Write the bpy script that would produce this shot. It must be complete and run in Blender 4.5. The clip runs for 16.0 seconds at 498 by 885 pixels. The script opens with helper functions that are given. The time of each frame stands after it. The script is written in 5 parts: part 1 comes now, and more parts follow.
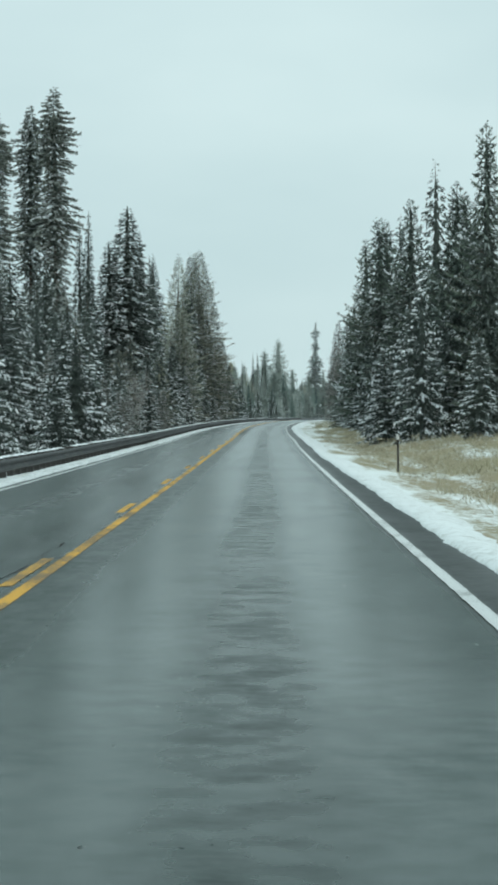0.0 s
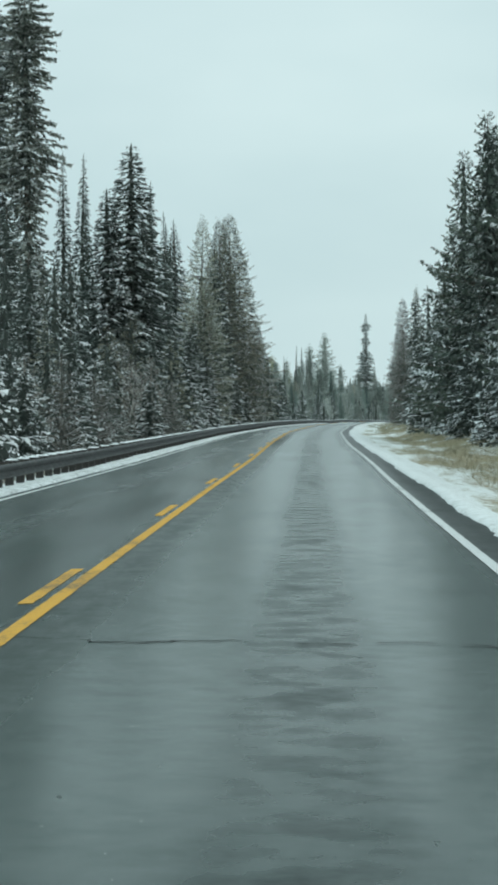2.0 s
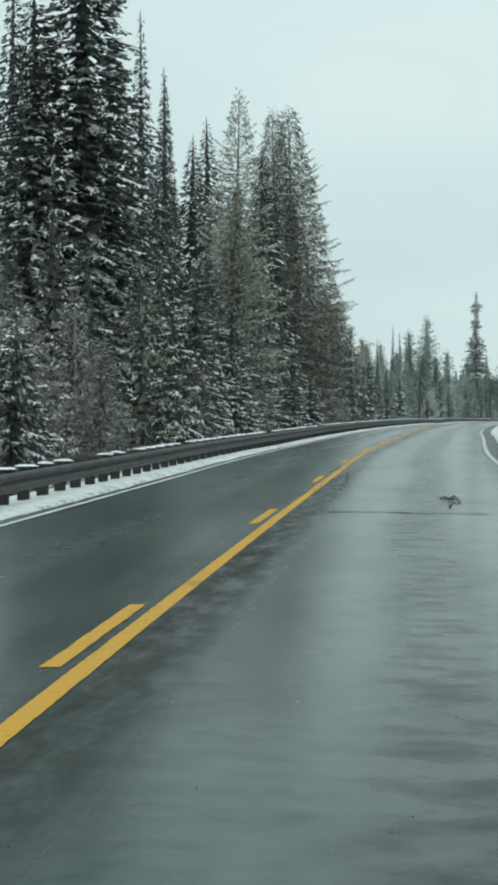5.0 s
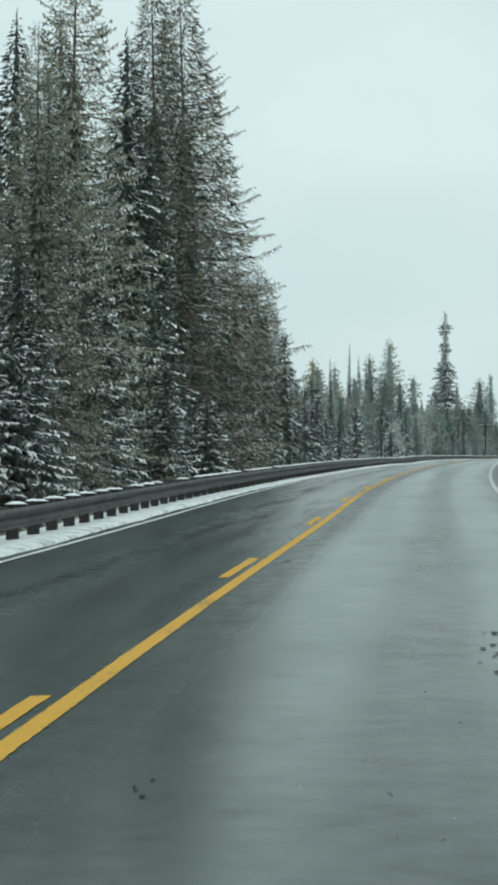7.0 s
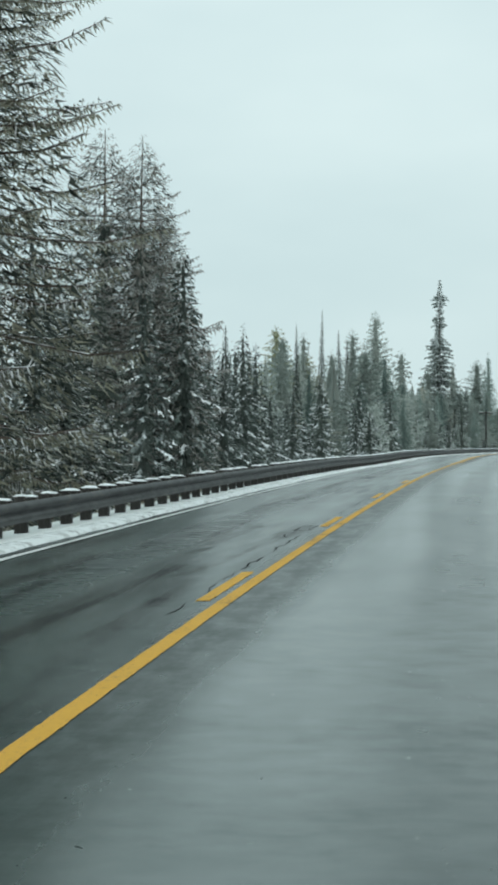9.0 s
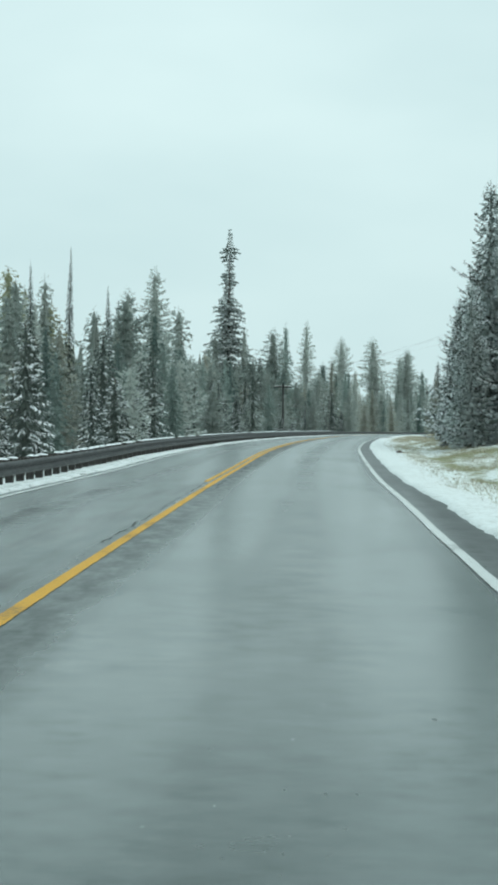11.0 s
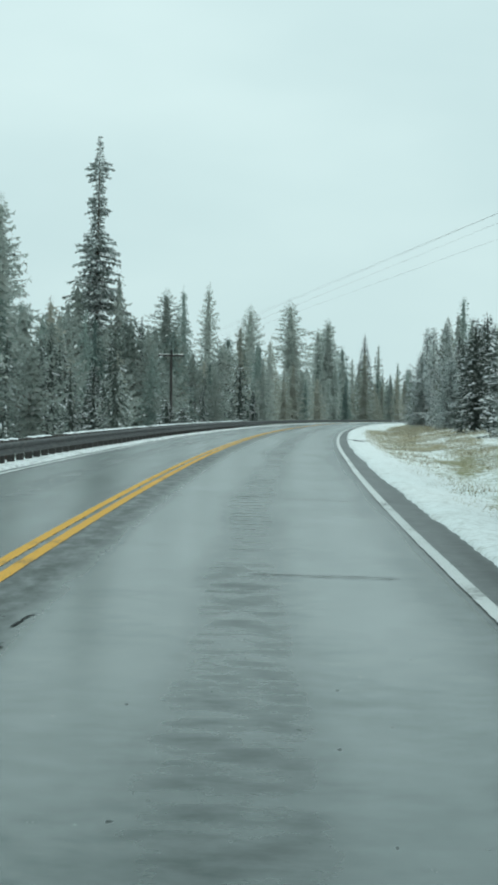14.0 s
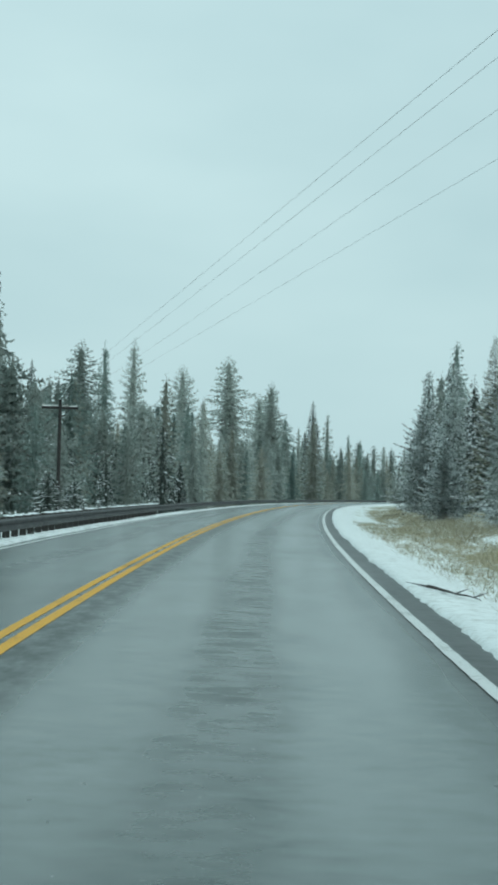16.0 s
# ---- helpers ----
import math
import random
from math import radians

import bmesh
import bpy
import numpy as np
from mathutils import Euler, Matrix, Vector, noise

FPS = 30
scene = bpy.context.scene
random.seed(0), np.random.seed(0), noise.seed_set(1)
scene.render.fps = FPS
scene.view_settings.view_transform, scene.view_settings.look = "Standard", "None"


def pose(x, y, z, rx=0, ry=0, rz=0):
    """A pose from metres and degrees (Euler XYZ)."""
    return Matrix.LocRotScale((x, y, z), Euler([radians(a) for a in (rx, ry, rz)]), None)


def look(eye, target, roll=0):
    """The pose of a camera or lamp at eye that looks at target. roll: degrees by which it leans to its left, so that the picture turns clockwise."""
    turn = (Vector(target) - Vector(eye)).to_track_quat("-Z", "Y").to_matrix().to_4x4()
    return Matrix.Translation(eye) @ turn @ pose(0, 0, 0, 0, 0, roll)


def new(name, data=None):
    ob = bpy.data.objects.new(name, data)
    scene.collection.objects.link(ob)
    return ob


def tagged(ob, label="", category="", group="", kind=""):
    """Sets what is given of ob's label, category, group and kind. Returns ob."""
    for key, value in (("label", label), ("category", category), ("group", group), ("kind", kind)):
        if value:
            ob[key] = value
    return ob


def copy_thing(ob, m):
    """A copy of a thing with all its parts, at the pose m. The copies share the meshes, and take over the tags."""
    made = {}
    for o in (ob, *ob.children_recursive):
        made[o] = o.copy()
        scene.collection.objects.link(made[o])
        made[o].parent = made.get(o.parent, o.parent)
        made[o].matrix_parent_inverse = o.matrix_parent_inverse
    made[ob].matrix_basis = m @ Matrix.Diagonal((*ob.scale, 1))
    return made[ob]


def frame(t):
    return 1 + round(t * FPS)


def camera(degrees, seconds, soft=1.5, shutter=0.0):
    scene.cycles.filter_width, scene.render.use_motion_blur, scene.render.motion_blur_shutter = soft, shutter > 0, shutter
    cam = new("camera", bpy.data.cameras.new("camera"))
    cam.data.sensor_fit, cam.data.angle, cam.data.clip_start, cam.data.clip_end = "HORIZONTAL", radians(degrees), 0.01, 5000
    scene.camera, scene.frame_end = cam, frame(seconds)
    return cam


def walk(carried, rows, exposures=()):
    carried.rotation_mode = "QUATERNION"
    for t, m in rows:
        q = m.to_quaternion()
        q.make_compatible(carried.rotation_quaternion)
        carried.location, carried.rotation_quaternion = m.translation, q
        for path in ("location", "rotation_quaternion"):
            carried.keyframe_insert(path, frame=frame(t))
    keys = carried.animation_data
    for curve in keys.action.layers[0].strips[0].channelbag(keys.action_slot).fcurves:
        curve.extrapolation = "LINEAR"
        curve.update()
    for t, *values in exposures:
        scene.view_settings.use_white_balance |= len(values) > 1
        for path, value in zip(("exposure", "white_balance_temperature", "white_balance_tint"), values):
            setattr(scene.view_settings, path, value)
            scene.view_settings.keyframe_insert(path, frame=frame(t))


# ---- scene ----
cam = camera(14.356, 16.0, soft=3.6)
# seconds, eye x y z, yaw, pitch, roll
PATH = [
    (0.00, 1.976, 0.003, 1.342, 0.603, 0.237, 0.543),
    (0.50, 1.923, 13.422, 1.533, 2.159, 0.600, -0.587),
    (1.00, 1.859, 26.840, 1.734, 1.676, 0.778, -1.000),
    (1.50, 1.788, 40.257, 1.947, 1.510, 0.608, -0.419),
    (2.00, 1.717, 53.673, 2.175, 1.893, 0.313, 0.577),
    (2.50, 1.657, 67.089, 2.413, 2.333, 0.898, 0.986),
    (3.00, 1.608, 80.504, 2.660, 2.630, 0.624, 0.078),
    (3.20, 1.592, 85.870, 2.762, 2.987, 0.452, 0.024),
    (3.75, 1.557, 100.627, 3.049, 3.315, 0.411, 0.076),
    (4.25, 1.511, 114.043, 3.319, 3.951, 0.331, 0.175),
    (4.75, 1.447, 127.459, 3.595, 4.588, 0.251, 0.275),
    (5.30, 1.392, 142.215, 3.905, 4.916, 0.210, 0.327),
    (5.50, 1.380, 147.580, 4.020, 4.514, 0.727, 1.154),
    (6.00, 1.379, 160.991, 4.308, 3.043, 1.281, 2.227),
    (6.50, 1.541, 174.401, 4.596, 2.983, 1.168, 1.469),
    (7.00, 1.758, 187.809, 4.886, 3.667, 1.224, 0.375),
    (7.50, 2.039, 201.214, 5.175, 3.750, 1.066, 0.435),
    (8.00, 2.395, 214.615, 5.464, 3.725, 1.040, 1.007),
    (8.50, 2.793, 228.012, 5.750, 3.711, 1.019, 0.996),
    (9.00, 3.305, 241.403, 6.032, 3.419, 0.883, 0.057),
    (9.20, 3.543, 246.758, 6.143, 3.338, 1.002, -0.667),
    (9.75, 4.284, 261.482, 6.444, 2.219, 0.863, -0.628),
    (10.25, 5.062, 274.864, 6.710, 0.044, 0.595, -0.552),
    (10.75, 5.925, 288.244, 6.968, -2.131, 0.326, -0.475),
    (11.30, 6.944, 302.958, 7.243, -3.250, 0.187, -0.436),
    (11.50, 7.330, 308.308, 7.341, -4.648, 0.537, -0.629),
    (12.00, 8.326, 321.681, 7.571, -5.799, 0.767, -0.741),
    (12.50, 9.327, 335.053, 7.757, -6.997, 0.510, -1.231),
    (13.00, 10.385, 348.419, 7.985, -7.495, 0.440, -1.358),
    (13.50, 11.514, 361.777, 8.220, -6.435, -0.045, -0.981),
    (14.00, 12.721, 375.127, 8.449, -5.242, -0.256, -0.701),
    (14.50, 14.023, 388.467, 8.650, -4.735, 2.025, 0.184),
    (15.00, 15.423, 401.795, 8.843, -4.701, 2.779, 0.477),
    (15.50, 16.921, 415.114, 9.032, -6.410, 2.549, 0.504),
    (16.00, 18.513, 428.423, 9.214, -7.123, 1.973, -1.399),
]
EXPOSURES = [(0.0, -0.03, 6400, 7), (3.2, -0.03, 6400, 7), (5.5, 0.03, 6650, 10), (9.2, 0.05, 6550, 10), (11.5, 0.12, 6280, 4), (12.0, 0.06, 6150, 3), (13.6, 0.05, 6150, 3), (14.0, 0.06, 6420, 5), (14.4, 0.05, 6150, 3), (15.0, -0.10, 6120, 2), (16.0, -0.12, 6100, 1)]
walk(cam, [(t, pose(x, y, z, 90 + pitch, roll, yaw)) for t, x, y, z, yaw, pitch, roll in PATH], EXPOSURES)

# ---- light: an overcast winter sky ----
world = bpy.data.worlds.new("overcast_sky")
scene.world = world
world.use_nodes = True
wn = world.node_tree
wn.nodes.clear()
w_out = wn.nodes.new("ShaderNodeOutputWorld")
w_bg = wn.nodes.new("ShaderNodeBackground")
w_sky = wn.nodes.new("ShaderNodeTexSky")
w_sky.sky_type, w_sky.sun_disc = "NISHITA", False
w_sky.sun_elevation, w_sky.sun_rotation = radians(32), radians(150)
w_sky.air_density, w_sky.dust_density = 1.0, 4.0
w_scale = wn.nodes.new("ShaderNodeVectorMath")
w_scale.operation = "SCALE"
w_scale.inputs["Scale"].default_value = 0.08
w_mix = wn.nodes.new("ShaderNodeMix")
w_mix.data_type = "RGBA"
w_mix.inputs["Factor"].default_value = 0.93
w_co = wn.nodes.new("ShaderNodeTexCoord")
w_map = wn.nodes.new("ShaderNodeMapping")
w_map.inputs["Scale"].default_value = (2.0, 2.0, 5.0)
w_noise = wn.nodes.new("ShaderNodeTexNoise")
w_noise.inputs["Scale"].default_value, w_noise.inputs["Detail"].default_value = 1.6, 4.0
w_ramp = wn.nodes.new("ShaderNodeValToRGB")
w_ramp.color_ramp.elements[0].position, w_ramp.color_ramp.elements[1].position = 0.3, 0.72
w_ramp.color_ramp.elements[0].color = (0.575, 0.74, 0.765, 1)
w_ramp.color_ramp.elements[1].color = (0.715, 0.875, 0.885, 1)
wn.links.new(w_co.outputs["Generated"], w_map.inputs["Vector"])
wn.links.new(w_map.outputs["Vector"], w_noise.inputs["Vector"])
wn.links.new(w_noise.outputs["Fac"], w_ramp.inputs["Fac"])
wn.links.new(w_sky.outputs["Color"], w_scale.inputs[0])
wn.links.new(w_scale.outputs["Vector"], w_mix.inputs["A"])
wn.links.new(w_ramp.outputs["Color"], w_mix.inputs["B"])
w_sep = wn.nodes.new("ShaderNodeSeparateXYZ")
w_dome = wn.nodes.new("ShaderNodeMapRange")
w_dome.interpolation_type = "SMOOTHSTEP"
w_dome.inputs["From Min"].default_value, w_dome.inputs["From Max"].default_value = 0.15, 0.95
w_dome.inputs["To Min"].default_value, w_dome.inputs["To Max"].default_value = 1.0, 1.5
wn.links.new(w_co.outputs["Generated"], w_sep.inputs["Vector"])
wn.links.new(w_sep.outputs["Z"], w_dome.inputs["Value"])
wn.links.new(w_dome.outputs["Result"], w_bg.inputs["Strength"])
wn.links.new(w_mix.outputs["Result"], w_bg.inputs["Color"])
wn.links.new(w_bg.outputs["Background"], w_out.inputs["Surface"])
sun = new("sun", bpy.data.lights.new("sun", "SUN"))
sun.data.energy, sun.data.angle, sun.data.color = 0.6, radians(25), (1.0, 0.97, 0.93)
sun.matrix_world = look((0, 0, 60), (Vector((0, 0, 60)) - Vector((math.sin(radians(150)) * math.cos(radians(32)), math.cos(radians(150)) * math.cos(radians(32)), math.sin(radians(32))))))


# ---- materials ----
def material(name, colour, rough=0.8, metal=0.0):
    m = bpy.data.materials.new(name)
    m.use_nodes = True
    b = m.node_tree.nodes["Principled BSDF"]
    b.inputs["Base Color"].default_value = (*colour, 1)
    b.inputs["Roughness"].default_value = rough
    b.inputs["Metallic"].default_value = metal
    return m


def node(m, kind, **values):
    n = m.node_tree.nodes.new("ShaderNode" + kind)
    for k, v in values.items():
        if k in n.inputs.keys():
            n.inputs[k].default_value = v
    return n


def link(m, a, b):
    m.node_tree.links.new(a, b)


def bsdf(m):
    return m.node_tree.nodes["Principled BSDF"]


def noise_of(m, scale, detail=4.0, stretch=(1, 1, 1), source="Object"):
    co = node(m, "TexCoord")
    mp = node(m, "Mapping")
    mp.inputs["Scale"].default_value = stretch
    link(m, co.outputs[source], mp.inputs["Vector"])
    n = node(m, "TexNoise", Scale=scale, Detail=detail)
    link(m, mp.outputs["Vector"], n.inputs["Vector"])
    return n.outputs["Fac"]


def ramp(m, fac, stops):
    r = m.node_tree.nodes.new("ShaderNodeValToRGB")
    while len(r.color_ramp.elements) < len(stops):
        r.color_ramp.elements.new(0.5)
    for e, (p, c) in zip(r.color_ramp.elements, stops):
        e.position = p
        e.color = (*c, 1) if len(c) == 3 else c
    link(m, fac, r.inputs["Fac"])
    return r.outputs["Color"]


def mix(m, fac, a, b, blend="MIX"):
    n = m.node_tree.nodes.new("ShaderNodeMix")
    n.data_type, n.blend_type = "RGBA", blend
    for socket, value in ((n.inputs["Factor"], fac), (n.inputs["A"], a), (n.inputs["B"], b)):
        if hasattr(value, "links"):
            link(m, value, socket)
        elif isinstance(value, (int, float)):
            socket.default_value = value
        else:
            socket.default_value = (*value, 1)
    return n.outputs["Result"]


def maths(m, op, a, b=0.0, c=0.0):
    n = m.node_tree.nodes.new("ShaderNodeMath")
    n.operation = op
    for i, v in enumerate((a, b, c)):
        if hasattr(v, "links"):
            link(m, v, n.inputs[i])
        else:
            n.inputs[i].default_value = v
    return n.outputs[0]


def bump(m, height, strength, distance=0.02):
    b = node(m, "Bump", Strength=strength, Distance=distance)
    link(m, height, b.inputs["Height"])
    link(m, b.outputs["Normal"], bsdf(m).inputs["Normal"])


def g(v):
    return (v, v, v)


# damp asphalt: u across in metres, s along in metres, kept in the mesh's own UV
asphalt = material("damp_asphalt", (0.05, 0.05, 0.05), 0.5)
uv = node(asphalt, "UVMap")
sep = node(asphalt, "SeparateXYZ")
link(asphalt, uv.outputs["UV"], sep.inputs["Vector"])


def asphalt_noise(su, ss, detail, scale=1.0):
    mp = node(asphalt, "Mapping")
    mp.inputs["Scale"].default_value = (su, ss, 1)
    link(asphalt, uv.outputs["UV"], mp.inputs["Vector"])
    n = node(asphalt, "TexNoise", Scale=scale, Detail=detail, Roughness=0.62)
    link(asphalt, mp.outputs["Vector"], n.inputs["Vector"])
    return n.outputs["Fac"]


wander = maths(asphalt, "MULTIPLY_ADD", asphalt_noise(0.3, 0.05, 2.0), 0.7, -0.35)
across = maths(asphalt, "ADD", sep.outputs["X"], wander)
# two wheel paths in each lane, polished and damp
to_lane = maths(asphalt, "ABSOLUTE", maths(asphalt, "ADD", maths(asphalt, "ABSOLUTE", across), -1.85))
off_track = maths(asphalt, "ADD", to_lane, -0.85)


def fade(x, low, high):
    """1 at low, easing to 0 at high."""
    n = node(asphalt, "MapRange")
    n.interpolation_type = "SMOOTHSTEP"
    link(asphalt, x, n.inputs["Value"])
    for key, v in (("From Min", low), ("From Max", high), ("To Min", 1.0), ("To Max", 0.0)):
        n.inputs[key].default_value = v
    return n.outputs["Result"]


wheel = fade(maths(asphalt, "MULTIPLY", off_track, off_track), 0.0, 0.42)
blotch = asphalt_noise(0.7, 0.10, 3.0)
ripple = asphalt_noise(1.3, 0.5, 8.0)
grain = asphalt_noise(45, 45, 3.0)
middle = fade(to_lane, 0.10, 0.50)
fine_ripple = asphalt_noise(2.6, 1.1, 8.0)
damp = asphalt_noise(0.35, 0.12, 3.0)
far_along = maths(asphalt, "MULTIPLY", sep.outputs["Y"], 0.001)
left_lane = ramp(asphalt, maths(asphalt, "MULTIPLY_ADD", sep.outputs["X"], 0.1, 0.5), [(0.46, g(1.0)), (0.50, g(0.0))])
worn_right = ramp(asphalt, far_along, [(0.0, g(0.9)), (0.13, g(0.9)), (0.17, g(0.25)), (0.33, g(0.25)), (0.38, g(0.75)), (0.60, g(0.6))])
worn_left = ramp(asphalt, far_along, [(0.0, g(0.4)), (0.20, g(0.5)), (0.22, g(1.0)), (0.31, g(1.0)), (0.36, g(0.3))])
spell = ramp(asphalt, asphalt_noise(0.2, 0.10, 3.0), [(0.40, g(0.35)), (0.58, g(1.0))])
patchy = maths(asphalt, "MULTIPLY", spell, mix(asphalt, left_lane, worn_right, worn_left))
tone = mix(asphalt, ramp(asphalt, blotch, [(0.3, g(0.0)), (0.7, g(1.0))]), (0.018, 0.036, 0.032), (0.028, 0.050, 0.045))
tone = mix(asphalt, maths(asphalt, "MULTIPLY", wheel, 0.6), tone, (0.036, 0.062, 0.056))
tone = mix(asphalt, ramp(asphalt, grain, [(0.35, g(0.0)), (0.75, g(0.22))]), tone, (0.058, 0.074, 0.069))
washboard = asphalt_noise(2.4, 2.6, 4.0)
streak = maths(asphalt, "MULTIPLY", maths(asphalt, "MULTIPLY", middle, patchy), ramp(asphalt, maths(asphalt, "MULTIPLY_ADD", washboard, 0.75, maths(asphalt, "MULTIPLY", fine_ripple, 0.25)), [(0.44, g(0.0)), (0.62, g(0.6))]))
tone = mix(asphalt, streak, tone, (0.008, 0.010, 0.010))
pit = maths(asphalt, "MULTIPLY", spell, ramp(asphalt, asphalt_noise(15.0, 6.0, 3.0), [(0.70, g(0.0)), (0.77, g(0.9))]))
tone = mix(asphalt, pit, tone, (0.006, 0.007, 0.007))
trail = maths(asphalt, "MULTIPLY", maths(asphalt, "MULTIPLY", left_lane, worn_left), ramp(asphalt, asphalt_noise(2.2, 0.14, 6.0), [(0.46, g(0.0)), (0.60, g(1.0))]))
tone = mix(asphalt, maths(asphalt, "MULTIPLY", trail, 0.75), tone, (0.008, 0.009, 0.009))
edge = ramp(asphalt, maths(asphalt, "MULTIPLY_ADD", sep.outputs["X"], 0.1, 0.0), [(0.34, g(0.0)), (0.37, g(1.0))])
tone = mix(asphalt, maths(asphalt, "MULTIPLY", edge, 0.8), tone, mix(asphalt, ramp(asphalt, asphalt_noise(9.0, 5.0, 6.0), [(0.4, g(0.0)), (0.65, g(1.0))]), (0.012, 0.014, 0.014), (0.045, 0.050, 0.048)))
rub_s = ramp(asphalt, far_along, [(0.0, g(0.25)), (0.13, g(0.3)), (0.15, g(0.9)), (0.18, g(0.3)), (0.34, g(0.4)), (0.36, g(0.65)), (0.43, g(0.45)), (0.5, g(0.32))])
seam = maths(asphalt, "MULTIPLY", fade(maths(asphalt, "ABSOLUTE", maths(asphalt, "ADD", sep.outputs["X"], -0.22)), 0.06, 0.5), rub_s)
seam = maths(asphalt, "MULTIPLY", seam, ramp(asphalt, asphalt_noise(5.0, 1.2, 8.0), [(0.36, g(0.3)), (0.58, g(1.0))]))
tone = mix(asphalt, seam, tone, (0.016, 0.015, 0.011))
link(asphalt, tone, bsdf(asphalt).inputs["Base Color"])
rough = maths(asphalt, "MULTIPLY_ADD", blotch, 0.10, 0.16)
rough = maths(asphalt, "ADD", rough, maths(asphalt, "MULTIPLY", damp, 0.08))
rough = maths(asphalt, "SUBTRACT", rough, maths(asphalt, "MULTIPLY", wheel, 0.04))
shoulder = ramp(asphalt, maths(asphalt, "MULTIPLY_ADD", sep.outputs["X"], 0.1, 0.0), [(0.34, g(0.0)), (0.37, g(1.0))])
rough = maths(asphalt, "ADD", rough, maths(asphalt, "MULTIPLY", shoulder, 0.12))
rough = maths(asphalt, "ADD", rough, maths(asphalt, "MULTIPLY_ADD", streak, 0.25, maths(asphalt, "MULTIPLY_ADD", seam, 0.35, maths(asphalt, "MULTIPLY", pit, 0.4))))
link(asphalt, rough, bsdf(asphalt).inputs["Roughness"])
dry = maths(asphalt, "ADD", maths(asphalt, "ADD", maths(asphalt, "MULTIPLY", streak, 0.52), pit), maths(asphalt, "MULTIPLY_ADD", seam, 0.55, maths(asphalt, "MULTIPLY_ADD", edge, 0.22, maths(asphalt, "MULTIPLY", trail, 0.85))))
dry = maths(asphalt, "MINIMUM", 1.0, maths(asphalt, "ADD", dry, ramp(asphalt, ripple, [(0.50, g(0.0)), (0.72, g(0.38))])))
# each stretch's brightness is put into its specular level
gloss = ramp(asphalt, far_along, [(0.03, g(0.115)), (0.09, g(0.15)), (0.14, g(0.16)), (0.17, g(0.19)), (0.25, g(0.20)), (0.29, g(0.27)), (0.32, g(0.44)), (0.43, g(0.33)), (0.50, g(0.24))])
gloss = maths(asphalt, "MULTIPLY", gloss, maths(asphalt, "MULTIPLY_ADD", wheel, 0.45, 0.78))
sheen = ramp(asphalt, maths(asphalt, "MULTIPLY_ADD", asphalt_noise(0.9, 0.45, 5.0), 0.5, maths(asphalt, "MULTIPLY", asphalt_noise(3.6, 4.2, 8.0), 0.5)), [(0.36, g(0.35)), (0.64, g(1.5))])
gloss = maths(asphalt, "MULTIPLY", gloss, sheen)
# left lane's first stretch gets a higher specular level
gloss_left = maths(asphalt, "MULTIPLY", left_lane, ramp(asphalt, far_along, [(0.13, g(1.0)), (0.17, g(0.0))]))
gloss = maths(asphalt, "MULTIPLY", gloss, maths(asphalt, "MULTIPLY_ADD", gloss_left, 1.2, 1.0))
link(asphalt, maths(asphalt, "MULTIPLY", gloss, maths(asphalt, "MULTIPLY_ADD", dry, -0.93, 1.0)), bsdf(asphalt).inputs["Specular IOR Level"])
bump(asphalt, maths(asphalt, "ADD", maths(asphalt, "MULTIPLY", grain, 0.35), ripple), 0.10, 0.010)

seal = material("crack_sealant", (0.010, 0.011, 0.011), 0.7)
se = noise_of(seal, 9.0)
link(seal, mix(seal, se, (0.004, 0.005, 0.005), (0.018, 0.019, 0.018)), bsdf(seal).inputs["Base Color"])
bsdf(seal).inputs["Specular IOR Level"].default_value = 0.15


def paint_material(name, colour, worn, early_wear):
    m = material(name, colour, 0.85)
    big, small = noise_of(m, 0.55, 5.0), noise_of(m, 22.0, 4.0)
    rub = maths(m, "ADD", maths(m, "MULTIPLY", big, 0.6), maths(m, "MULTIPLY", small, 0.4))
    place = node(m, "NewGeometry")
    where = node(m, "SeparateXYZ")
    link(m, place.outputs["Position"], where.inputs["Vector"])
    early = ramp(m, maths(m, "MULTIPLY", where.outputs["Y"], 0.005), [(0.25, g(early_wear)), (0.40, g(0.0))])
    lost = ramp(m, maths(m, "ADD", rub, early), [(worn, g(0.0)), (worn + 0.10, g(0.8))])
    chips = ramp(m, noise_of(m, 48.0, 3.0), [(0.62, g(0.0)), (0.70, g(0.6))])
    lost = maths(m, "MAXIMUM", lost, chips)
    tint = mix(m, small, tuple(c * 0.8 for c in colour), colour)
    link(m, mix(m, lost, tint, (0.06, 0.06, 0.055)), bsdf(m).inputs["Base Color"])
    bump(m, small, 0.12, 0.004)
    return m


yellow_paint = paint_material("yellow_road_paint", (0.66, 0.35, 0.035), 0.555, 0.10)
white_paint = paint_material("white_road_paint", (0.62, 0.64, 0.63), 0.56, 0.035)

snow = material("roadside_snow", (0.82, 0.86, 0.87), 0.75)
s_big, s_small = noise_of(snow, 2.2, 5.0), noise_of(snow, 11.0, 5.0)
s_dirt = ramp(snow, maths(snow, "ADD", maths(snow, "MULTIPLY", s_big, 0.35), maths(snow, "MULTIPLY", s_small, 0.65)), [(0.48, g(0.0)), (0.66, g(0.7))])
link(snow, mix(snow, s_dirt, (0.72, 0.75, 0.75), (0.34, 0.335, 0.30)), bsdf(snow).inputs["Base Color"])
bump(snow, s_small, 0.5, 0.03)

